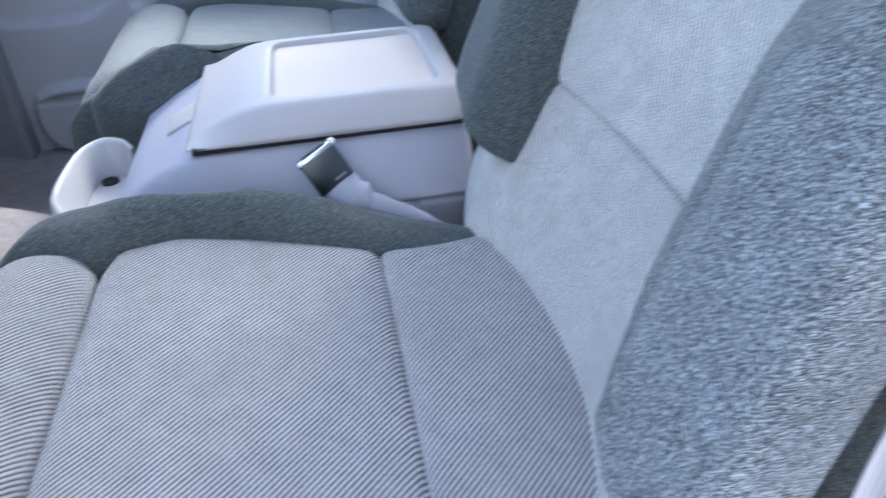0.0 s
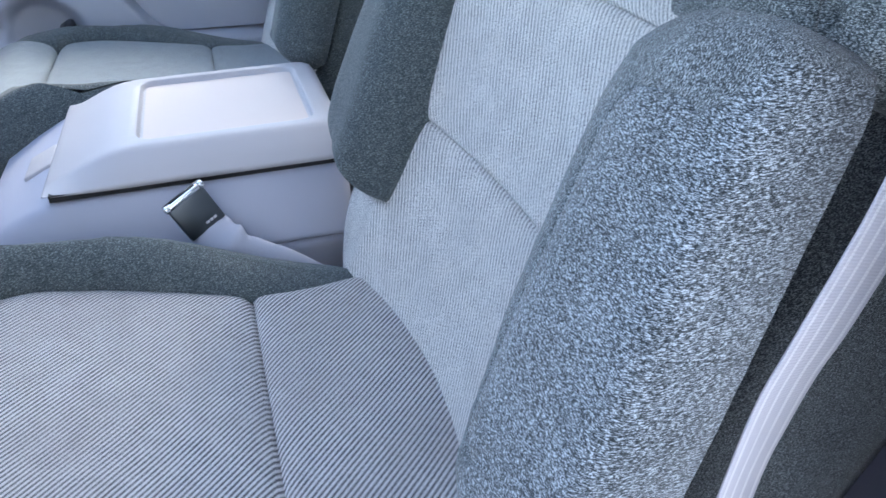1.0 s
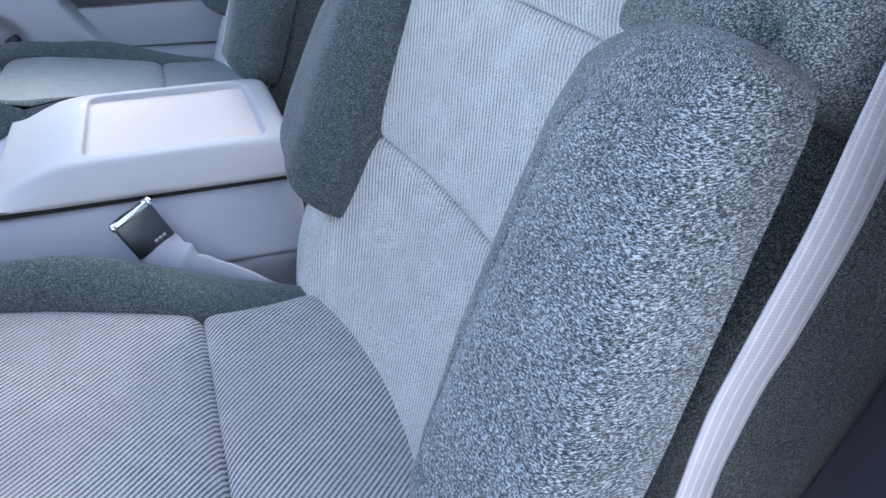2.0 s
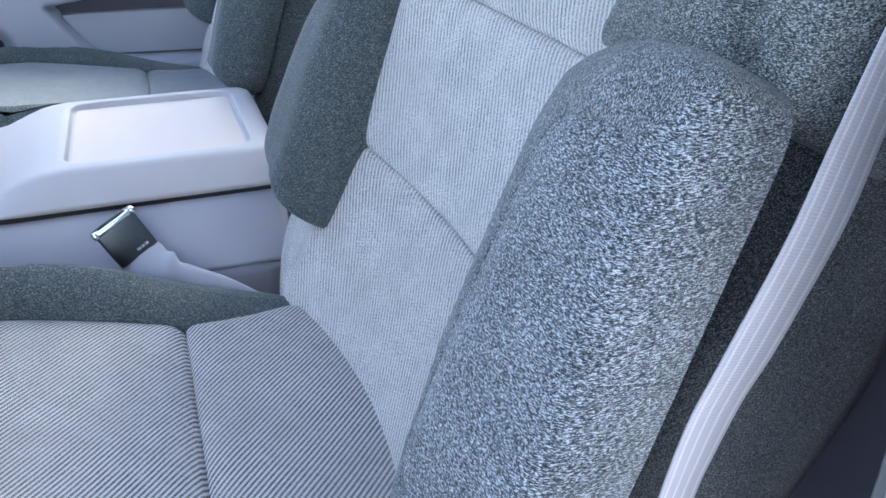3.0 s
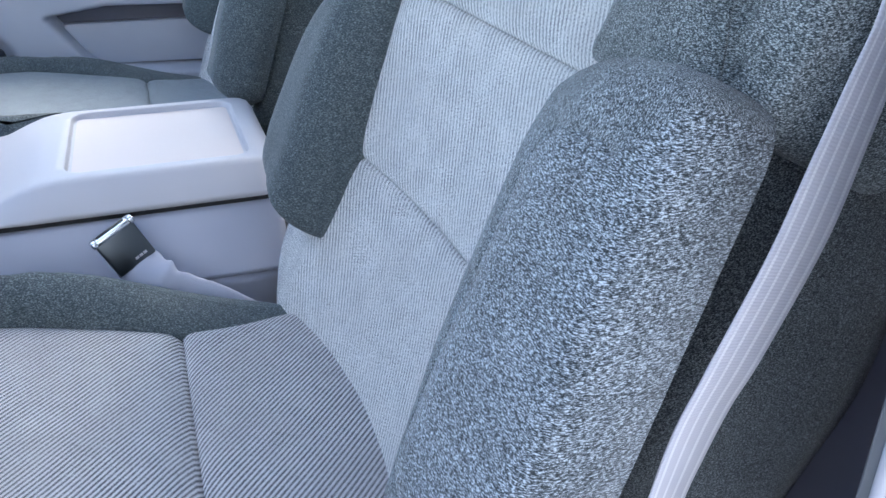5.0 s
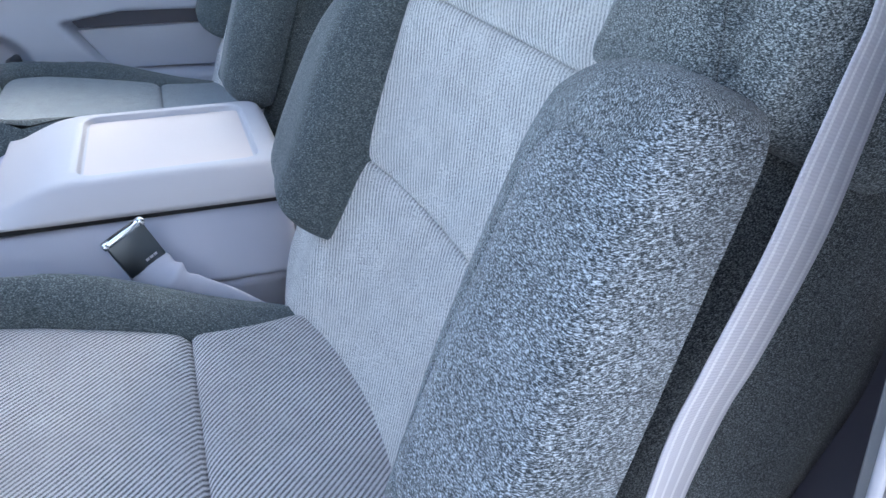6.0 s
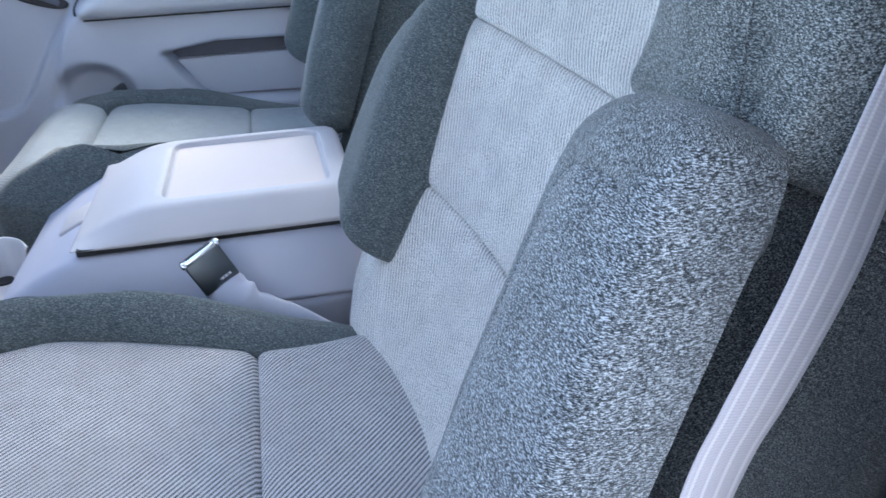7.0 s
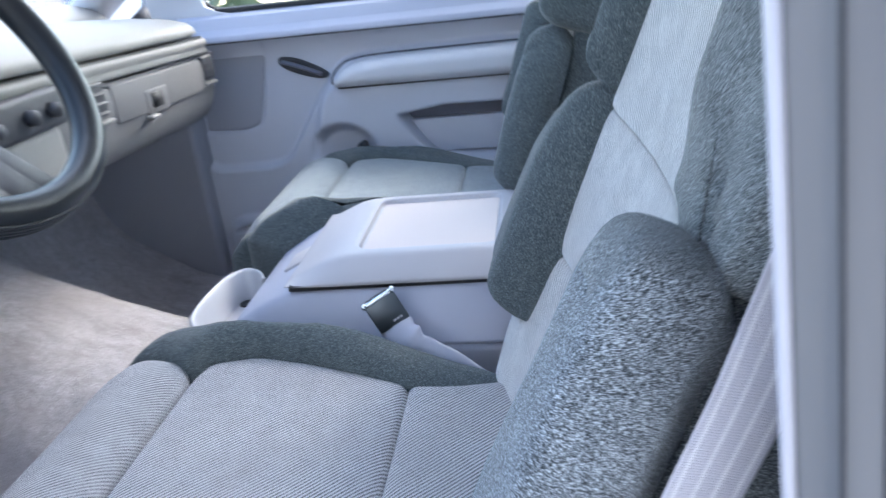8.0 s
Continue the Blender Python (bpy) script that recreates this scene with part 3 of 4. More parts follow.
    part("seat_base", box((-0.50, y0, 0.23), (0.04, y1, 0.325), 0.02, 3), CLOTH_DARK, seat, "dark velour underside")
    for y in (y0 + 0.06, y1 - 0.06):
        part("runner", box((-0.46, y - 0.02, FLOOR_Z - 0.01), (0.02, y + 0.02, 0.235), 0.006), PLASTIC_DARK, seat, "black steel seat runner")
    return seat


bucket_seat(False, "driver's bucket seat in pale ribbed cloth with dark flecked velour bolsters")
bucket_seat(True, "passenger's bucket seat in pale ribbed cloth with dark velour bolsters")


# ---- centre console between the seats ----
def loft(name, sections, material, parent, label="", cap=True):
    """Joins closed sections of equal length into one skin."""
    n = len(sections[0])
    verts = [p for s in sections for p in s]
    faces = [(r * n + k, r * n + (k + 1) % n, (r + 1) * n + (k + 1) % n, (r + 1) * n + k) for r in range(len(sections) - 1) for k in range(n)]
    if cap:
        faces += [tuple(range(n))[::-1], tuple(range((len(sections) - 1) * n, len(sections) * n))]
    return mesh_part(name, verts, faces, material, parent, label)


def console():
    con = empty("centre_console", "grey plastic centre console with a padded lid between the seats", "console", (-0.2, 0.5, 0.10))
    y0, y1 = 0.352, 0.652

    # body: rounded sections along x, its top sloping down ahead of the lid
    def section(x, top, half_in, low=0.3425, n=160):
        lo, hi = y0 + half_in, y1 - half_in
        foot = [(lo - 0.030, low), (lo - 0.0299, low + 0.001)]
        shape = chaikin(foot + [(lo, top - 0.004), (lo + 0.012, top), (hi - 0.012, top), (hi, top - 0.004)] + [(y0 + y1 - y, z) for y, z in reversed(foot)], 3)
        return [(x, p[0], p[1]) for p in even(shape, n)]

    tops = [(0.012, 0.36, 0.02), (0.010, 0.405, 0.006), (0.0, 0.4195, 0.0), (-0.10, 0.4185, 0), (-0.20, 0.4175, 0), (-0.30, 0.416, 0), (-0.312, 0.415, 0.0), (-0.33, 0.408, 0.001), (-0.36, 0.393, 0.002), (-0.385, 0.378, 0.004), (-0.405, 0.366, 0.006), (-0.412, 0.355, 0.010)]
    loft("body", [section(x, t, i) for x, t, i in tops], PLASTIC, con)
    lower = [(0.008, 0.0), (-0.10, 0.0), (-0.30, 0.0), (-0.40, 0.002), (-0.414, 0.006)]
    loft("base", [[(x, p[0], p[1]) for p in even(chaikin(even([(y0 - 0.031 + i, 0.12), (y0 - 0.0305 + i, 0.3412), (y1 + 0.0305 - i, 0.3412), (y1 + 0.031 - i, 0.12)], 160), 1), 200)] for x, i in lower], PLASTIC, con, "lower half of the console")
    # lid with a crowned top and a sunk tray with rounded corners
    c = 0.5 * (y0 + y1)

    def sunk(x, y):
        """Depth of the tray at a place on the lid."""
        u, v, r = abs(x + 0.1150), abs(y - c), 0.022
        d = math.hypot(max(u - 0.1010 + r, 0.0), max(v - 0.1050 + r, 0.0)) + min(max(u - 0.1010 + r, v - 0.1050 + r), 0.0) - r
        return 0.0070 * (1.0 - float(smooth_step(d, -0.0040, -0.0002)))

    across = [0.3925, 0.3945] + [0.3960 + 0.0012 * k for k in range(9)] + [0.4085 + 0.0025 * k for k in range(8)] + [0.44, 0.47, c - 0.005]

    def lid_section(x, top, inset):
        low = 0.4238
        h = top - low
        half = [(y0 + inset, low), (y0 + 0.003 + inset, low + 0.16 * h), (y0 + 0.014 + inset, low + 0.52 * h), (y0 + 0.025 + inset, low + 0.86 * h), (y0 + 0.029 + inset, low + 0.95 * h), (y0 + 0.034 + inset, low + 0.99 * h)]
        half += [(max(y, y0 + 0.038 + inset), top - sunk(x, y)) for y in across]
        return [(x, y, z) for y, z in half] + [(x, 2 * c - y, z) for y, z in reversed(half)]

    crown = [(0.0165, 0.4248, 0.034), (0.0160, 0.438, 0.028), (0.0130, 0.4505, 0.017), (0.008, 0.4560, 0.009), (0.0, 0.4578, 0.003), (-0.006, 0.4581, 0.001), (-0.0125, 0.4582, 0)]
    crown += [(-0.0136 - 0.0011 * k, 0.4582, 0) for k in range(8)] + [(-0.0240 - 0.0026 * k, 0.4583, 0) for k in range(7)] + [(-0.05, 0.4584, 0), (-0.09, 0.4584, 0), (-0.14, 0.4583, 0), (-0.18, 0.4582, 0)]
    crown += [(-0.1905 - 0.0026 * k, 0.4581, 0) for k in range(7)] + [(-0.2080 - 0.0011 * k, 0.4580, 0) for k in range(8)]
    crown += [(-0.225, 0.4575, 0), (-0.238, 0.4560, 0), (-0.252, 0.4525, 0), (-0.268, 0.4465, 0.001), (-0.288, 0.4375, 0.002), (-0.304, 0.4300, 0.003), (-0.313, 0.4262, 0.004), (-0.3155, 0.4243, 0.006)]
    loft("lid", [lid_section(*r) for r in crown], PLASTIC_LID, con, "pale lid with a shallow sunk tray")
    floor_line = chaikin([(-0.0210, 0.425), (-0.0210, 0.579), (-0.0210, 0.6000), (-0.042, 0.6000), (-0.188, 0.6000), (-0.2090, 0.6000), (-0.2090, 0.579), (-0.2090, 0.425), (-0.2090, 0.4040), (-0.188, 0.4040), (-0.042, 0.4040), (-0.0210, 0.4040)], 3)
    part("tray_mat", prism(floor_line, 0.4490, 0.4518, "z"), PLASTIC_MAT, con, "smooth pale floor of the tray", False)
    part("gap", box((-0.308, y0 + 0.0035, 0.4175), (0.008, y1 - 0.0035, 0.4250), 0.0), BLACK, con, "dark gap under the lid", False)
    # cup tray ahead of the body: floor, curved front wall and a drain hole
    arc = bezier([(-0.40, 0.372), (-0.455, 0.374), (-0.487, 0.392), (-0.499, 0.44), (-0.499, 0.50), (-0.490, 0.555), (-0.466, 0.584), (-0.436, 0.572), (-0.415, 0.54)], 48)
    verts = []
    wall = ((0.000, 0.20), (0.000, 0.352), (0.002, 0.358), (0.005, 0.3605), (0.008, 0.3595), (0.0105, 0.354), (0.013, 0.338), (0.020, 0.30))
    heart = np.array([-0.43, 0.48])
    for p in arc:
        d = (heart - p) / np.linalg.norm(heart - p)
        for s, z in wall:
            drop = 0.012 * float(smooth_step(0.40 - p[1], 0.0, 0.03))
            verts.append((p[0] + d[0] * s, p[1] + d[1] * s, z - drop))
    m = len(wall)
    faces = [(i * m + k, (i + 1) * m + k, (i + 1) * m + k + 1, i * m + k + 1) for i in range(len(arc) - 1) for k in range(m - 1)]
    mesh_part("cup_holder", verts, faces, PLASTIC_PALE, con, "pale curved wall of the cup holder")
    part("cup_floor", prism([(p[0], p[1]) for p in arc], 0.285, 0.306, "z"), PLASTIC_LID, con, "pale floor of the cup holder", False)
    bm = bmesh.new()
    bmesh.ops.create_cone(bm, cap_ends=True, segments=24, radius1=0.012, radius2=0.012, depth=0.003, matrix=Matrix.Translation((-0.462, 0.550, 0.3075)))
    part("drain_hole", bm, BLACK, con, "black hole in the cup holder", False)
    # scooped finger notch beside the cups, far cheek and latch patch
    part("far_cheek", prism([(-0.325, 0.408), (-0.372, 0.382), (-0.412, 0.350), (-0.414, 0.28), (-0.325, 0.28)], 0.615, 0.650, "y", 0.006), PLASTIC, con)
    part("latch", box((-0.356, 0.470, 0.400), (-0.318, 0.535, 0.408), 0.003, 2, pose(0, 0, 0, 0, -25, 0)), PLASTIC_LID, con, "pale latch of the lid")


console()


# ---- seat belts ----
def belt_buckle():
    """The driver's buckle on its sleeve, leaning out of the gap beside the console."""
    a, b, c = Vector((-0.152, 0.309, 0.436)), Vector((-0.189, 0.294, 0.419)), Vector((-0.170, 0.294, 0.381))
    across, along = (a - b).normalized(), (c - b)
    along = (along - across * along.dot(across)).normalized()
    front = across.cross(along).normalized()
    if front.y > 0:
        front = -front
    turn = Matrix((across, along, front)).transposed().to_4x4()
    middle = (a + b) / 2 + along * 0.021
    thing = empty("seat_belt_buckle", "dark steel seat belt buckle with chrome end and sleeve", "seat belt", middle)
    place = Matrix.Translation(middle - front * 0.006) @ turn

    def piece(name, lo, hi, bevel, material, label, parent=thing):
        bm = box(lo, hi, bevel, 2)
        bmesh.ops.transform(bm, matrix=place, verts=bm.verts)
        return part(name, bm, material, parent, label)

    body = piece("body", (-0.022, -0.018, -0.007), (0.022, 0.024, 0.007), 0.002, STEEL_DARK, "brushed dark steel case")
    piece("end_cap", (-0.023, -0.023, -0.0075), (0.023, -0.017, 0.0075), 0.0022, CHROME, "bright chrome end")
    for s in (-1, 1):
        piece("rivet", (s * 0.0215 - 0.0035, -0.0245, -0.003), (s * 0.0215 + 0.0035, -0.0165, 0.009), 0.0025, CHROME, "chrome lug")
    piece("slot", (-0.016, -0.0236, -0.002), (0.016, -0.0225, 0.003), 0.0, BLACK, "slot for the tongue")
    for k in range(3):
        piece("mark", (0.001 + 0.0048 * k, 0.0150, 0.0068), (0.0049 + 0.0048 * k, 0.0178, 0.0076), 0.0, PAINT_PALE, "pale stamped mark", body)
    path = bezier([middle + along * 0.020 - front * 0.006, middle + along * 0.028 - front * 0.005, (-0.134, 0.288, 0.372), (-0.110, 0.283, 0.359), (-0.076, 0.276, 0.345), (-0.035, 0.264, 0.320), (-0.015, 0.255, 0.305)], 54)
    t = np.linspace(0, 1, 54)
    width = np.interp(t, (0, 0.10, 0.24, 0.34, 0.42, 0.5, 0.75, 1), (0.0205, 0.0225, 0.0230, 0.0215, 0.0180, 0.0165, 0.0120, 0.010))
    width = width + 0.0026 * np.sin(t * 40) * np.exp(-((t - 0.37) / 0.11) ** 2)
    ease = smooth_step(t, 0.05, 0.45)[:, None]
    sides = (1 - ease) * np.array(across) + ease * np.array([0.55, 0.25, 0.80])
    part("sleeve", tube(path, width, 18, 0.34, sides), PLASTIC, thing, "grey plastic sleeve, creased")


belt_buckle()


def ribbon(name, path, across, width, material, parent=None, label=""):
    """A woven strap along a path with thickness and rounded edges."""
    p = np.array(path, float)
    acr = np.array(across, float)
    verts, uvs = [], []
    run = np.r_[0, np.cumsum(np.linalg.norm(np.diff(p, axis=0), axis=1))]
    shape = [(-0.5, 0.0), (-0.47, 0.0009), (-0.25, 0.0012), (0.0, 0.0012), (0.25, 0.0012), (0.47, 0.0009), (0.5, 0.0), (0.47, -0.0009), (0.0, -0.0012), (-0.47, -0.0009)]
    for i, c in enumerate(p):
        d = p[min(i + 1, len(p) - 1)] - p[max(i - 1, 0)]
        d /= np.linalg.norm(d)
        u = acr[i] - d * (acr[i] @ d)
        u /= np.linalg.norm(u)
        nrm = np.cross(d, u)
        for s, h in shape:
            cup = 0.0015 * (1 - 4 * s * s)
            verts.append(c + u * s * width + nrm * (h + cup))
            uvs.append((s * width, run[i]))
    m = len(shape)
    faces = [(i * m + k, i * m + (k + 1) % m, (i + 1) * m + (k + 1) % m, (i + 1) * m + k) for i in range(len(p) - 1) for k in range(m)]
    return mesh_part(name, verts, faces, material, parent, label, uvs)


def shoulder_belt():
    belt = empty("seat_belt", "pale grey woven seat belt hanging beside the driver's seat", "seat belt", (0.05, -0.25, 0.3))
    path = bezier([(0.070, -0.240, 0.13), (0.085, -0.238, 0.28), (0.097, -0.236, 0.40), (0.104, -0.235, 0.47), (0.110, -0.235, 0.506), (0.118, -0.235, 0.540), (0.130, -0.235, 0.571), (0.152, -0.233, 0.627), (0.168, -0.228, 0.672), (0.183, -0.223, 0.715), (0.196, -0.221, 0.754), (0.222, -0.245, 0.90), (0.24, -0.305, 1.08)], 110)
    t = np.linspace(0, 1, 110)[:, None]
    twist = 0.09 * np.sin(9 * t)
    across = np.hstack([0.95 + 0 * t, 0.31 + twist, 0 * t])
    ribbon("webbing", path, across, 0.047, WEBBING, belt)
    part("guide_loop", box((0.215, -0.335, 1.06), (0.265, -0.29, 1.12), 0.01, 3), PLASTIC_DARK, belt, "dark guide loop on the door pillar")
    part("anchor", box((0.045, -0.258, 0.06), (0.095, -0.225, 0.145), 0.006, 2), PLASTIC_DARK, belt, "dark floor anchor")


shoulder_belt()


# ---- door pillar behind the driver's opening ----
def door_pillar():
    structure("trim_pillar_inner", box((0.225, -0.31, 0.0), (0.44, -0.25, 0.80), 0.012, 3), PLASTIC_NAVY, "slate plastic trim behind the driver's seat")
    structure("trim_pillar_upper", box((0.21, -0.42, 0.80), (0.32, -0.325, 1.24), 0.012, 3), PLASTIC, "grey upper trim of the door pillar")
    lean = Matrix.Translation((0.133, -0.300, 0.75)) @ Matrix(((1, 0, -0.09, 0), (0, 1, 0.0, 0), (0, 0, 1, 0), (0, 0, 0, 1)))
    profile = [(0.004, 0.006), (0.006, -0.006), (0.016, -0.009), (0.020, -0.015), (0.037, -0.016), (0.039, -0.011), (0.060, -0.013), (0.300, -0.016), (0.300, 0.012), (0.010, 0.009)]
    post = prism(profile, -0.76, 0.50, "z", 0.0012)
    bmesh.ops.transform(post, matrix=lean, verts=post.verts)
    structure("pillar", post, PAINT, "grey painted door pillar", True)
    for x0, x1 in ((0.0195, 0.0207), (0.0355, 0.0372)):
        strip = box((x0, -0.0172, -0.76), (x1, -0.0120, 0.50), 0.0)
        bmesh.ops.transform(strip, matrix=lean, verts=strip.verts)
        structure("trim_joint", strip, PLASTIC_DARK, "dark joint in the pillar trim")
    lip = tube([(0.0030, -0.004, -0.76), (0.0030, -0.004, 0.50)], 0.0030, 14)
    bmesh.ops.transform(lip, matrix=lean, verts=lip.verts)
    structure("seal", lip, PAINT_PALE, "pale rubber door seal", True)


door_pillar()


# ---- passenger's door ----
def segment_distance(x, z, poly):
    """Signed distance to a polygon (negative inside), for grids x and z."""
    p = np.array(poly, float)
    d = np.full(x.shape, 1e9)
    inside = np.zeros(x.shape, bool)
    for (ax, az), (bx, bz) in zip(p, np.roll(p, -1, 0)):
        ex, ez = bx - ax, bz - az
        t = np.clip(((x - ax) * ex + (z - az) * ez) / (ex * ex + ez * ez), 0, 1)
        d = np.minimum(d, np.hypot(x - ax - t * ex, z - az - t * ez))
        cross = ((az > z) != (bz > z)) & (x < (bx - ax) * (z - az) / (bz - az + 1e-12) + ax)
        inside ^= cross
    return np.where(inside, -d, d)


def passenger_door():
    door = empty("passenger_door", "closed passenger door with moulded grey trim and armrest", "car door", (-0.2, DOOR_Y, 0.05))
    xs, zs = np.linspace(-0.80, 0.35, 232), np.linspace(0.02, 0.672, 132)
    x, z = np.meshgrid(xs, zs, indexing="ij")
    bulge = chaikin([(-0.535, 0.30), (-0.505, 0.40), (-0.475, 0.52), (-0.425, 0.568), (-0.36, 0.592), (-0.1, 0.598), (0.40, 0.60), (0.40, -0.1), (-0.60, -0.1), (-0.60, 0.22)], 2)
    pocket = chaikin([(-0.302, 0.480), (0.28, 0.472), (0.28, 0.335), (-0.10, 0.343), (-0.200, 0.352), (-0.240, 0.395)], 1)
    front = chaikin([(-0.85, 0.445), (-0.69, 0.437), (-0.645, 0.455), (-0.628, 0.52), (-0.590, 0.69), (-0.85, 0.69)], 2)
    step = chaikin([(-0.85, 0.352), (-0.64, 0.347), (-0.585, 0.365), (-0.555, 0.41), (-0.485, 0.515), (-0.450, 0.562), (-0.415, 0.594), (-0.36, 0.608), (-0.25, 0.613), (0.40, 0.616), (0.40, 0.72), (-0.85, 0.72)], 2)
    speaker = np.hypot((x + 0.435) / 0.090, (z - 0.375) / 0.080)
    map_pocket = chaikin([(-0.775, 0.225), (-0.55, 0.218), (-0.50, 0.10), (-0.60, 0.055), (-0.74, 0.060), (-0.785, 0.12)], 2)
    d_b, d_p, d_f, d_s, d_m = (segment_distance(x, z, q) for q in (bulge, pocket, front, step, map_pocket))
    inward = 0.034 * (1 - smooth_step(d_b, -0.014, 0.010))
    inward -= 0.026 * (1 - smooth_step(d_s, -0.007, 0.007))
    inward -= 0.007 * (1 - smooth_step(d_f, -0.004, 0.004))
    inward -= 0.064 * (1 - smooth_step(d_p, -0.012, 0.003))
    inward -= 0.044 * (1 - smooth_step(speaker, 0.62, 1.04)) * smooth_step(z, 0.28, 0.33)
    inward += 0.028 * (1 - smooth_step(d_m, -0.012, 0.006)) - 0.030 * (1 - smooth_step(d_m, -0.030, -0.014)) * (z > 0.188)
    inward += 0.012 * smooth_step(z, 0.60, 0.668)
    y = DOOR_Y - inward
    n = len(zs)
    verts = np.stack([x, y, z], -1).reshape(-1, 3)
    faces = [(i * n + j, (i + 1) * n + j, (i + 1) * n + j + 1, i * n + j + 1) for i in range(len(xs) - 1) for j in range(n - 1)]
    mesh_part("trim_panel", verts, faces, PLASTIC_DOOR, door, "moulded grey vinyl panel")
    part("shell", box((-0.80, DOOR_Y + 0.048, 0.0), (0.36, DOOR_Y + 0.08, 0.69), 0.004), PAINT, door, "painted outer skin")
    # window ledge
    ledge = [(DOOR_Y + 0.08, 0.664), (DOOR_Y - 0.024, 0.664), (DOOR_Y - 0.030, 0.670), (DOOR_Y - 0.028, 0.682), (DOOR_Y - 0.012, 0.696), (DOOR_Y - 0.004, 0.722), (DOOR_Y + 0.012, 0.730), (DOOR_Y + 0.08, 0.730)]
    part("window_ledge", prism(ledge, -0.80, 0.36, "x", 0.002), PLASTIC, door, "pale ledge below the window")
    part("ledge_groove", box((-0.80, DOOR_Y - 0.0275, 0.6645), (0.36, DOOR_Y - 0.0105, 0.6675), 0), BLACK, door, "dark joint", False)
    # armrest
    outline = [(-0.438, 0.543), (-0.434, 0.560), (-0.412, 0.584), (-0.375, 0.599), (-0.25, 0.606), (0.0, 0.608), (0.30, 0.609), (0.30, 0.540), (0.0, 0.539), (-0.25, 0.540), (-0.39, 0.540)]
    pad("armrest", outline, [(-0.39, 0.566), (0.27, 0.572)], 0.038, 0.026, lambda a, b, h: (a, DOOR_Y - 0.033 - h, b), PLASTIC_PALE, door, "pale padded armrest", skirt=0.01, lumps=0.0)
    part("armrest_joint", box((-0.42, DOOR_Y - 0.041, 0.5370), (0.30, DOOR_Y - 0.033, 0.5392), 0.0), BLACK, door, "dark joint under the armrest", False)
    crest = bezier([(-0.436, DOOR_Y - 0.030, 0.548), (-0.432, DOOR_Y - 0.031, 0.566), (-0.410, DOOR_Y - 0.033, 0.590), (-0.372, DOOR_Y - 0.034, 0.6045), (-0.25, DOOR_Y - 0.034, 0.611), (0.30, DOOR_Y - 0.034, 0.6145)], 40)
    part("armrest_joint", tube(crest, 0.0022, 8), PLASTIC_DARK, door, "dark joint over the armrest")
    part("armrest_ridge", tube([(-0.33, DOOR_Y - 0.0675, 0.574), (0.28, DOOR_Y - 0.0685, 0.578)], 0.0022, 8), PLASTIC_PALE, door)
    inset = [(-0.795, 0.447), (-0.70, 0.441), (-0.655, 0.452), (-0.638, 0.50), (-0.612, 0.60), (-0.600, 0.668), (-0.795, 0.668)]
    # front panel, with the dash's shade painted into its colour
    pad("front_panel", inset, [(-0.73, 0.52), (-0.70, 0.61)], 0.003, 0.012, lambda a, b, h: (a, DOOR_Y + 0.0325 - h, b), DOOR_SHADED, door, "grained panel, coloured darker for the shade near the dash", skirt=0.004, lumps=0.0, dense=60)
    # the long pocket: a dark sheet for the shade inside it, and the flap set back from the panel
    part("pocket_shade", prism([(-0.286, 0.474), (0.28, 0.467), (0.28, 0.342), (-0.190, 0.359), (-0.228, 0.396)], DOOR_Y + 0.0225, DOOR_Y + 0.0345, "y", 0.001), PLASTIC_SHADE, door, "slate sheet painted as the shade inside the pocket")
    part("pocket_flap", prism([(-0.262, 0.440), (0.28, 0.440), (0.28, 0.348), (-0.195, 0.358), (-0.222, 0.380)], DOOR_Y + 0.001, DOOR_Y + 0.028, "y", 0.003), PLASTIC_DOOR, door, "raised flap of the pocket")
    # release handle in its dark cup
    cup = even(chaikin([(-0.578, 0.618), (-0.53, 0.612), (-0.47, 0.582), (-0.446, 0.562), (-0.470, 0.553), (-0.53, 0.570), (-0.576, 0.594)], 3), 60)
    pad("handle_cup", cup, [(-0.55, 0.597), (-0.48, 0.571)], 0.006, 0.006, lambda a, b, h: (a, DOOR_Y + 0.024 - h, b), PLASTIC_DARK, door, "black cup of the door handle", skirt=0.004, lumps=0.0, rounds=1)
    pull = [(-0.560, DOOR_Y + 0.004, 0.606), (-0.535, DOOR_Y - 0.006, 0.600), (-0.50, DOOR_Y - 0.008, 0.587), (-0.466, DOOR_Y, 0.570)]
    part("handle", tube(bezier(pull, 16), 0.009, 10, 0.55, (0, 1, 0)), PLASTIC_SHADE, door, "dark grey release lever")
    # window crank knob and speaker rim
    part("lock_knob", tube([(-0.385, DOOR_Y - 0.030, 0.388), (-0.376, DOOR_Y - 0.045, 0.398), (-0.372, DOOR_Y - 0.055, 0.408)], [0.015, 0.012, 0.007], 12), PLASTIC_DARK, door, "small black knob")
    # window frame and glass
    line = [(0.34, 0.735), (-0.20, 0.735), (-0.66, 0.735), (-0.705, 0.737), (-0.728, 0.750), (-0.732, 0.775), (-0.66, 0.90), (-0.42, 1.19), (-0.36, 1.215), (0.33, 1.225)]
    part("window_seal", tube([(a, DOOR_Y + 0.032, b) for a, b in bezier(line, 90)], 0.0085, 8), BLACK, door, "black rubber seal round the glass")
    sail = chaikin([(-0.86, 0.715), (-0.60, 0.715), (-0.725, 0.742), (-0.735, 0.775), (-0.665, 0.905), (-0.42, 1.20), (-0.36, 1.228), (0.36, 1.232), (0.36, 1.262), (-0.42, 1.262), (-0.88, 0.80)], 1)
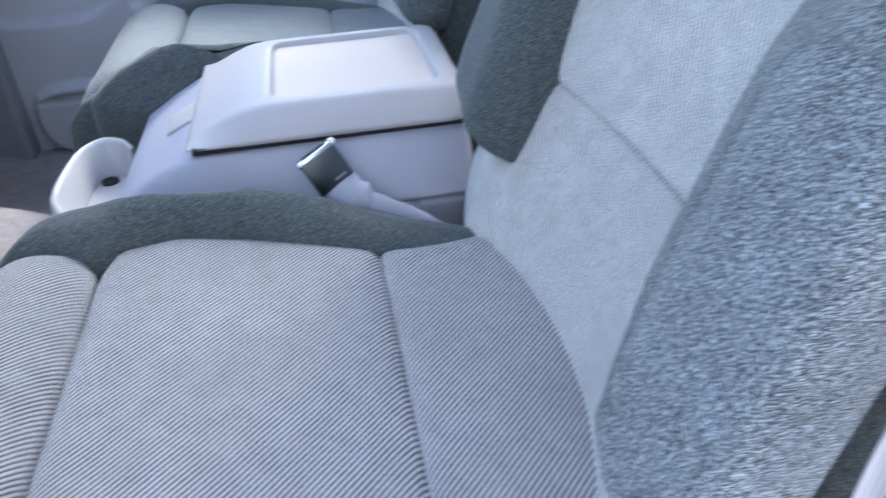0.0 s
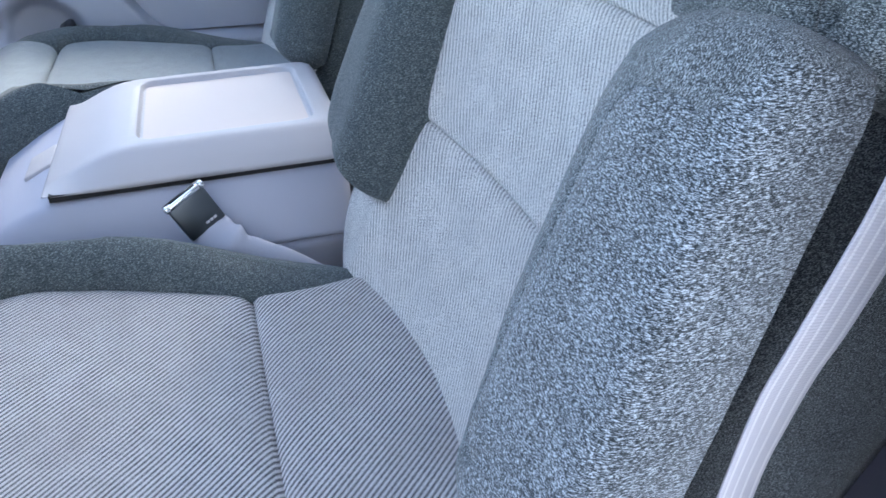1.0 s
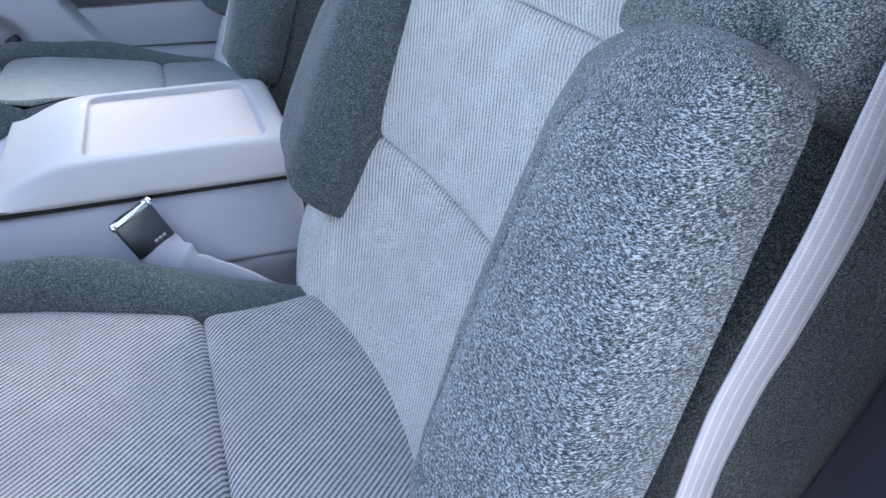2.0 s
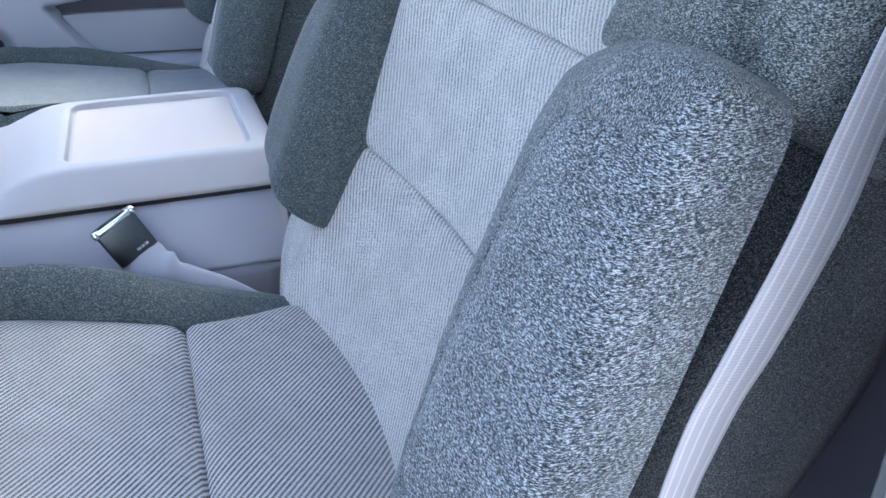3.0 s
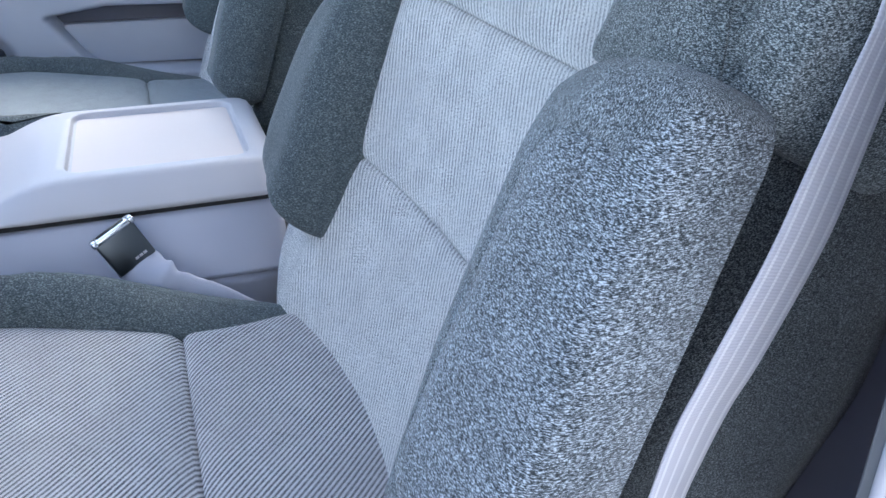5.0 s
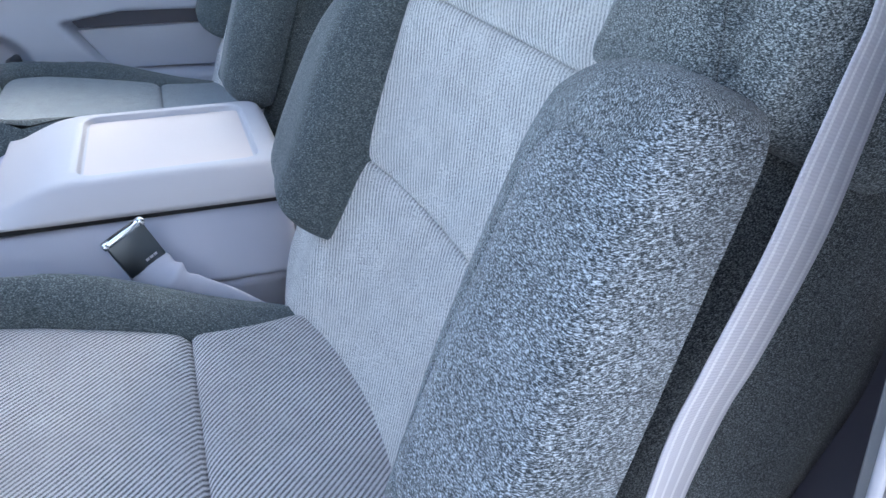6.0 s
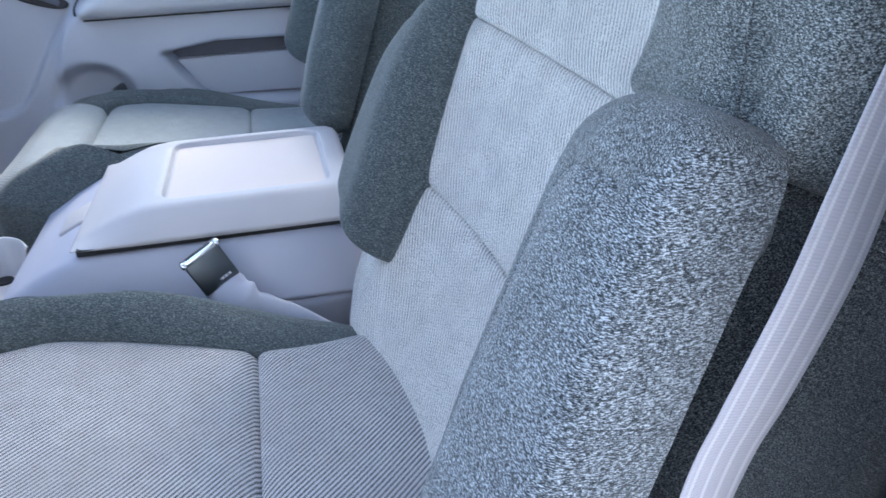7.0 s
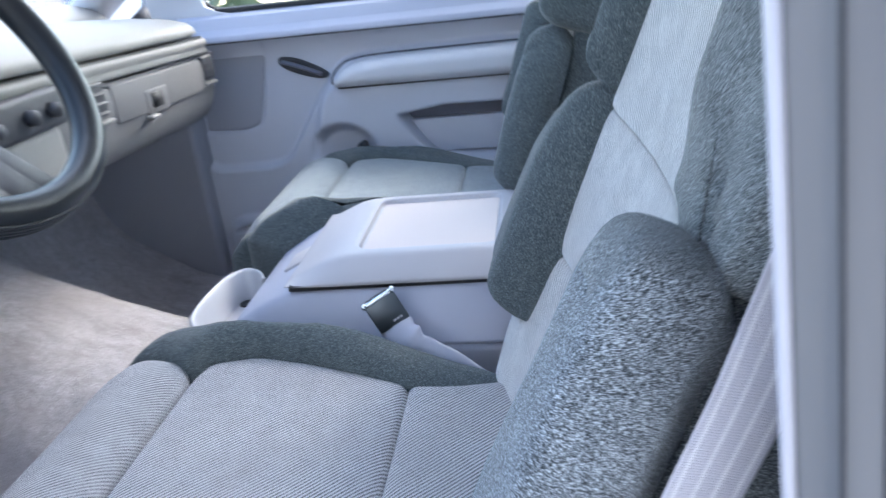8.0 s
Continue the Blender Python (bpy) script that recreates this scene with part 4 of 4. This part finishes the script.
    part("window_frame", prism([(a, b) for a, b in sail], DOOR_Y + 0.010, DOOR_Y + 0.055, "y", 0.003), PLASTIC_PALE, door, "pale window frame and corner panel")
    part("quarter_post", box((-0.475, DOOR_Y + 0.025, 0.73), (-0.455, DOOR_Y + 0.05, 1.20), 0.003), BLACK, door, "black post of the quarter light")
    part("weather_strip", box((-0.74, DOOR_Y + 0.014, 0.7295), (0.34, DOOR_Y + 0.04, 0.742), 0.003), BLACK, door, "black rubber strip along the glass")
    pane = part("pane", box((-0.76, DOOR_Y + 0.034, 0.72), (0.34, DOOR_Y + 0.038, 1.22), 0), GLASS, door, "clear side window")
    pane.visible_shadow = False


passenger_door()


def side_mirror():
    """The outside mirror on the passenger's door, beyond the corner of the window."""
    mirror = empty("side_mirror", "grey rounded outside mirror on the passenger door", "mirror", (-1.0, 1.42, 0.72))
    bm = bmesh.new()
    bmesh.ops.create_uvsphere(bm, u_segments=28, v_segments=18, radius=1.0, matrix=Matrix.Translation((-1.0, 1.60, 0.815)) @ Matrix.Diagonal((0.045, 0.105, 0.075, 1)))
    part("housing", bm, PLASTIC_PANEL, mirror, "rounded grey housing")
    part("arm", tube([(-0.93, DOOR_Y + 0.07, 0.72), (-0.96, 1.44, 0.745), (-1.0, 1.55, 0.78)], [0.026, 0.020, 0.018], 12), PLASTIC_DARK, mirror, "black mounting arm")


side_mirror()


# ---- dashboard ----
def dashboard():
    dash = empty("dashboard", "long grey dashboard with padded top, vents and glove box", "dashboard", (-0.8, 0.4, 0.3))
    lo = -0.36

    def ends(name, shape, hi, material, label, curl=0.05, lift=0.0):
        """Sweeps a section across the cab, curling it away and up at the passenger's end."""
        rows = [(hi, 1.0), (hi - 0.10 * curl, 0.72), (hi - 0.3 * curl, 0.42), (hi - 0.6 * curl, 0.18), (hi - curl, 0.06), (hi - 1.6 * curl, 0.0), (0.30, 0.0), (lo, 0.0)]
        low, high = shape[:, 1].min(), shape[:, 1].max()
        out = []
        for y, s in rows:
            out.append([(x - curl * 0.9 * s if x > -0.80 else x, y, z + lift * s * (high - z) / (high - low) - (0.14 * curl * s if z > 0.5 * (low + high) else 0.0) + slope(y)) for x, z in shape])
        return loft(name, out, material, dash, label)

    def slope(y):
        return 0.045 * (1.10 - max(y, 0.30))

    top = even(chaikin([(-1.14, 0.765), (-0.90, 0.758), (-0.76, 0.748), (-0.70, 0.735), (-0.678, 0.718), (-0.676, 0.706), (-0.690, 0.700), (-0.72, 0.699), (-1.14, 0.699)], 2), 64)
    ends("pad", top, 1.118, DASH, "padded grey vinyl top", 0.05)
    band = even(chaikin([(-0.70, 0.697), (-0.684, 0.696), (-0.679, 0.690), (-0.679, 0.681), (-0.684, 0.677), (-0.690, 0.675), (-0.684, 0.672), (-0.681, 0.668), (-0.684, 0.662), (-0.70, 0.660), (-0.95, 0.660), (-0.95, 0.697)], 2), 72)
    ends("trim_band", band, 1.148, DASH, "grooved band", 0.03)
    face = even(chaikin([(-0.700, 0.658), (-0.690, 0.654), (-0.686, 0.63), (-0.687, 0.60), (-0.692, 0.570), (-0.702, 0.540), (-0.724, 0.512), (-0.80, 0.494), (-1.0, 0.49), (-1.0, 0.658)], 2), 64)
    ends("face", face, 1.172, DASH_FACE, "lower dash face", 0.04, 0.03)

    def tilted(name, lo_at, hi_at, bevel, material, parent, label="", turn=None):
        """A bevelled box that follows the dash's fall towards the passenger's side."""
        bm = box(lo_at, hi_at, bevel, 2, turn)
        for v in bm.verts:
            v.co.z += slope(v.co.y)
        return part(name, bm, material, parent, label)

    part("defroster_panel", prism(chaikin([(-1.20, 0.70), (-1.20, 0.818), (-1.12, 0.806), (-1.00, 0.776), (-0.96, 0.752), (-0.96, 0.70)], 2), -0.36, 1.235, "y", 0.0), DASH, dash, "sloping grey top below the windscreen")
    tilted("joint", (-0.72, 0.0, 0.6955), (-0.6835, 1.105, 0.7005), 0, BLACK, dash, "dark joint under the pad")
    tilted("joint", (-0.72, 0.0, 0.6565), (-0.6875, 1.155, 0.6615), 0, PLASTIC_DARK, dash, "dark joint under the band")
    # glove box door with its latch
    glove = tilted("glove_box", (-0.692, 0.690, 0.583), (-0.6850, 1.065, 0.653), 0.004, DASH_FACE, dash, "glove box door")
    tilted("latch", (-0.690, 0.802, 0.578), (-0.6835, 0.892, 0.626), 0.003, DASH_FACE, glove, "recessed latch plate")
    tilted("latch_recess", (-0.690, 0.822, 0.590), (-0.6825, 0.866, 0.619), 0.0, BLACK, glove, "black hollow behind the pull")
    tilted("latch_pull", (-0.686, 0.785, 0.572), (-0.670, 0.822, 0.580), 0.003, DASH, glove, "grey pull")
    # air vents
    for y0, y1, z0, z1 in ((0.592, 0.668, 0.605, 0.668), (1.083, 1.140, 0.604, 0.657)):
        vent = tilted("vent", (-0.72, y0, z0), (-0.6835, y1, z1), 0.005, PLASTIC_DARK, dash, "black air vent")
        for k in range(4):
            z = z0 + 0.008 + k * (z1 - z0 - 0.014) / 3
            tilted("slat", (-0.687, y0 + 0.005, z - 0.0012), (-0.6825 if y0 > 1 else -0.678, y1 - 0.005, z + 0.0012), 0.0005, PLASTIC_DARK if y0 > 1 else DASH_FACE, vent, "", pose(0, 0, 0, 0, 20, 0))
        tilted("vent_lip", (-0.700, y0 - 0.002, z0 - 0.012), (-0.682 if y0 > 1 else -0.675, y1 + 0.002, z0 - 0.004), 0.003, DASH, vent, "grey lower lip")
    # instrument binnacle and centre stack
    part("binnacle", box((-0.78, -0.22, 0.66), (-0.66, 0.26, 0.84), 0.03, 4), DASH, dash, "hooded instrument binnacle")
    part("cluster", box((-0.668, -0.19, 0.69), (-0.655, 0.23, 0.81), 0.008, 2), PLASTIC_DARK, dash, "dark instrument cluster")
    radio = part("radio_panel", box((-0.74, 0.30, 0.648), (-0.662, 0.520, 0.706), 0.008, 3), PLASTIC_DARK, dash, "black radio and heater panel")
    for y in (0.345, 0.425, 0.480):
        part("knob", tube([(-0.664, y, 0.675), (-0.650, y, 0.675), (-0.646, y, 0.675)], [0.012, 0.011, 0.008], 16), PLASTIC_DARK, radio, "round knob")
    knee = part("column_panel", box((-0.76, -0.26, 0.555), (-0.672, 0.515, 0.655), 0.02, 3), DASH, dash, "grey knee panel under the column")
    for k in range(4):
        z = 0.580 + 0.0175 * k
        part("rib", tube([(-0.6715, -0.22, z), (-0.6715, 0.485, z)], 0.0055, 8), DASH, knee, "moulded rib")


dashboard()


def steering_wheel():
    centre, tilt, r = Vector((-0.472, 0.02, 0.8205)), radians(35), 0.176
    down, across = Vector((math.sin(tilt), 0, -math.cos(tilt))), Vector((0, 1, 0))
    away = Vector((-math.cos(tilt), 0, -math.sin(tilt)))
    wheel = empty("steering_wheel", "black four-spoke steering wheel with a moulded rim", "steering wheel", centre)
    ring = [centre + r * (math.cos(a) * across + math.sin(a) * down) for a in np.linspace(0, 2 * math.pi, 64, endpoint=False)]
    part("rim", tube(ring, 0.0155, 14, 1.0, tuple(away), True), RIM, wheel, "smooth black rim with grip ridges")
    for k in range(4):
        s = 0.007 - 0.005 * k
        rib = [centre + (r + 0.0145) * (math.cos(a) * across + math.sin(a) * down) + away * (s + 0.003) for a in np.linspace(0.5, math.pi - 0.5, 30)]
        part("grip_ridge", tube(rib, 0.0018, 6, 1.0, tuple(away)), RIM, wheel)
    hub = centre + away * 0.035
    bm = box((-0.075, -0.055, -0.02), (0.075, 0.055, 0.02), 0.018, 3)
    turn = Matrix((across, down, -away)).transposed().to_4x4()
    bmesh.ops.transform(bm, matrix=Matrix.Translation(hub) @ turn, verts=bm.verts)
    part("hub", bm, PLASTIC, wheel, "grey horn pad")
    for a in (-0.35, math.pi + 0.35, 1.5, math.pi - 1.5):
        out = centre + (r - 0.004) * (math.cos(a) * across + math.sin(a) * down)
        part("spoke", tube([hub + (out - hub) * 0.25, hub + (out - hub) * 0.6 + away * 0.006, out], [0.018, 0.016, 0.014], 10, 0.45, tuple(across if abs(math.cos(a)) < 0.7 else down)), DASH_FACE if math.sin(a) > 0.5 else RIM, wheel, "moulded spoke")
    col = empty("steering_column", "grey plastic steering column cowl behind the wheel", "steering column", hub)
    part("cowl", tube([hub + away * 0.03, hub + away * 0.10, hub + away * 0.24], [0.05, 0.055, 0.06], 18), DASH_FACE, col)


RIM = moulded("rim_vinyl", (0.013, 0.015, 0.018), 0.34, 0.1, 0.35)
steering_wheel()
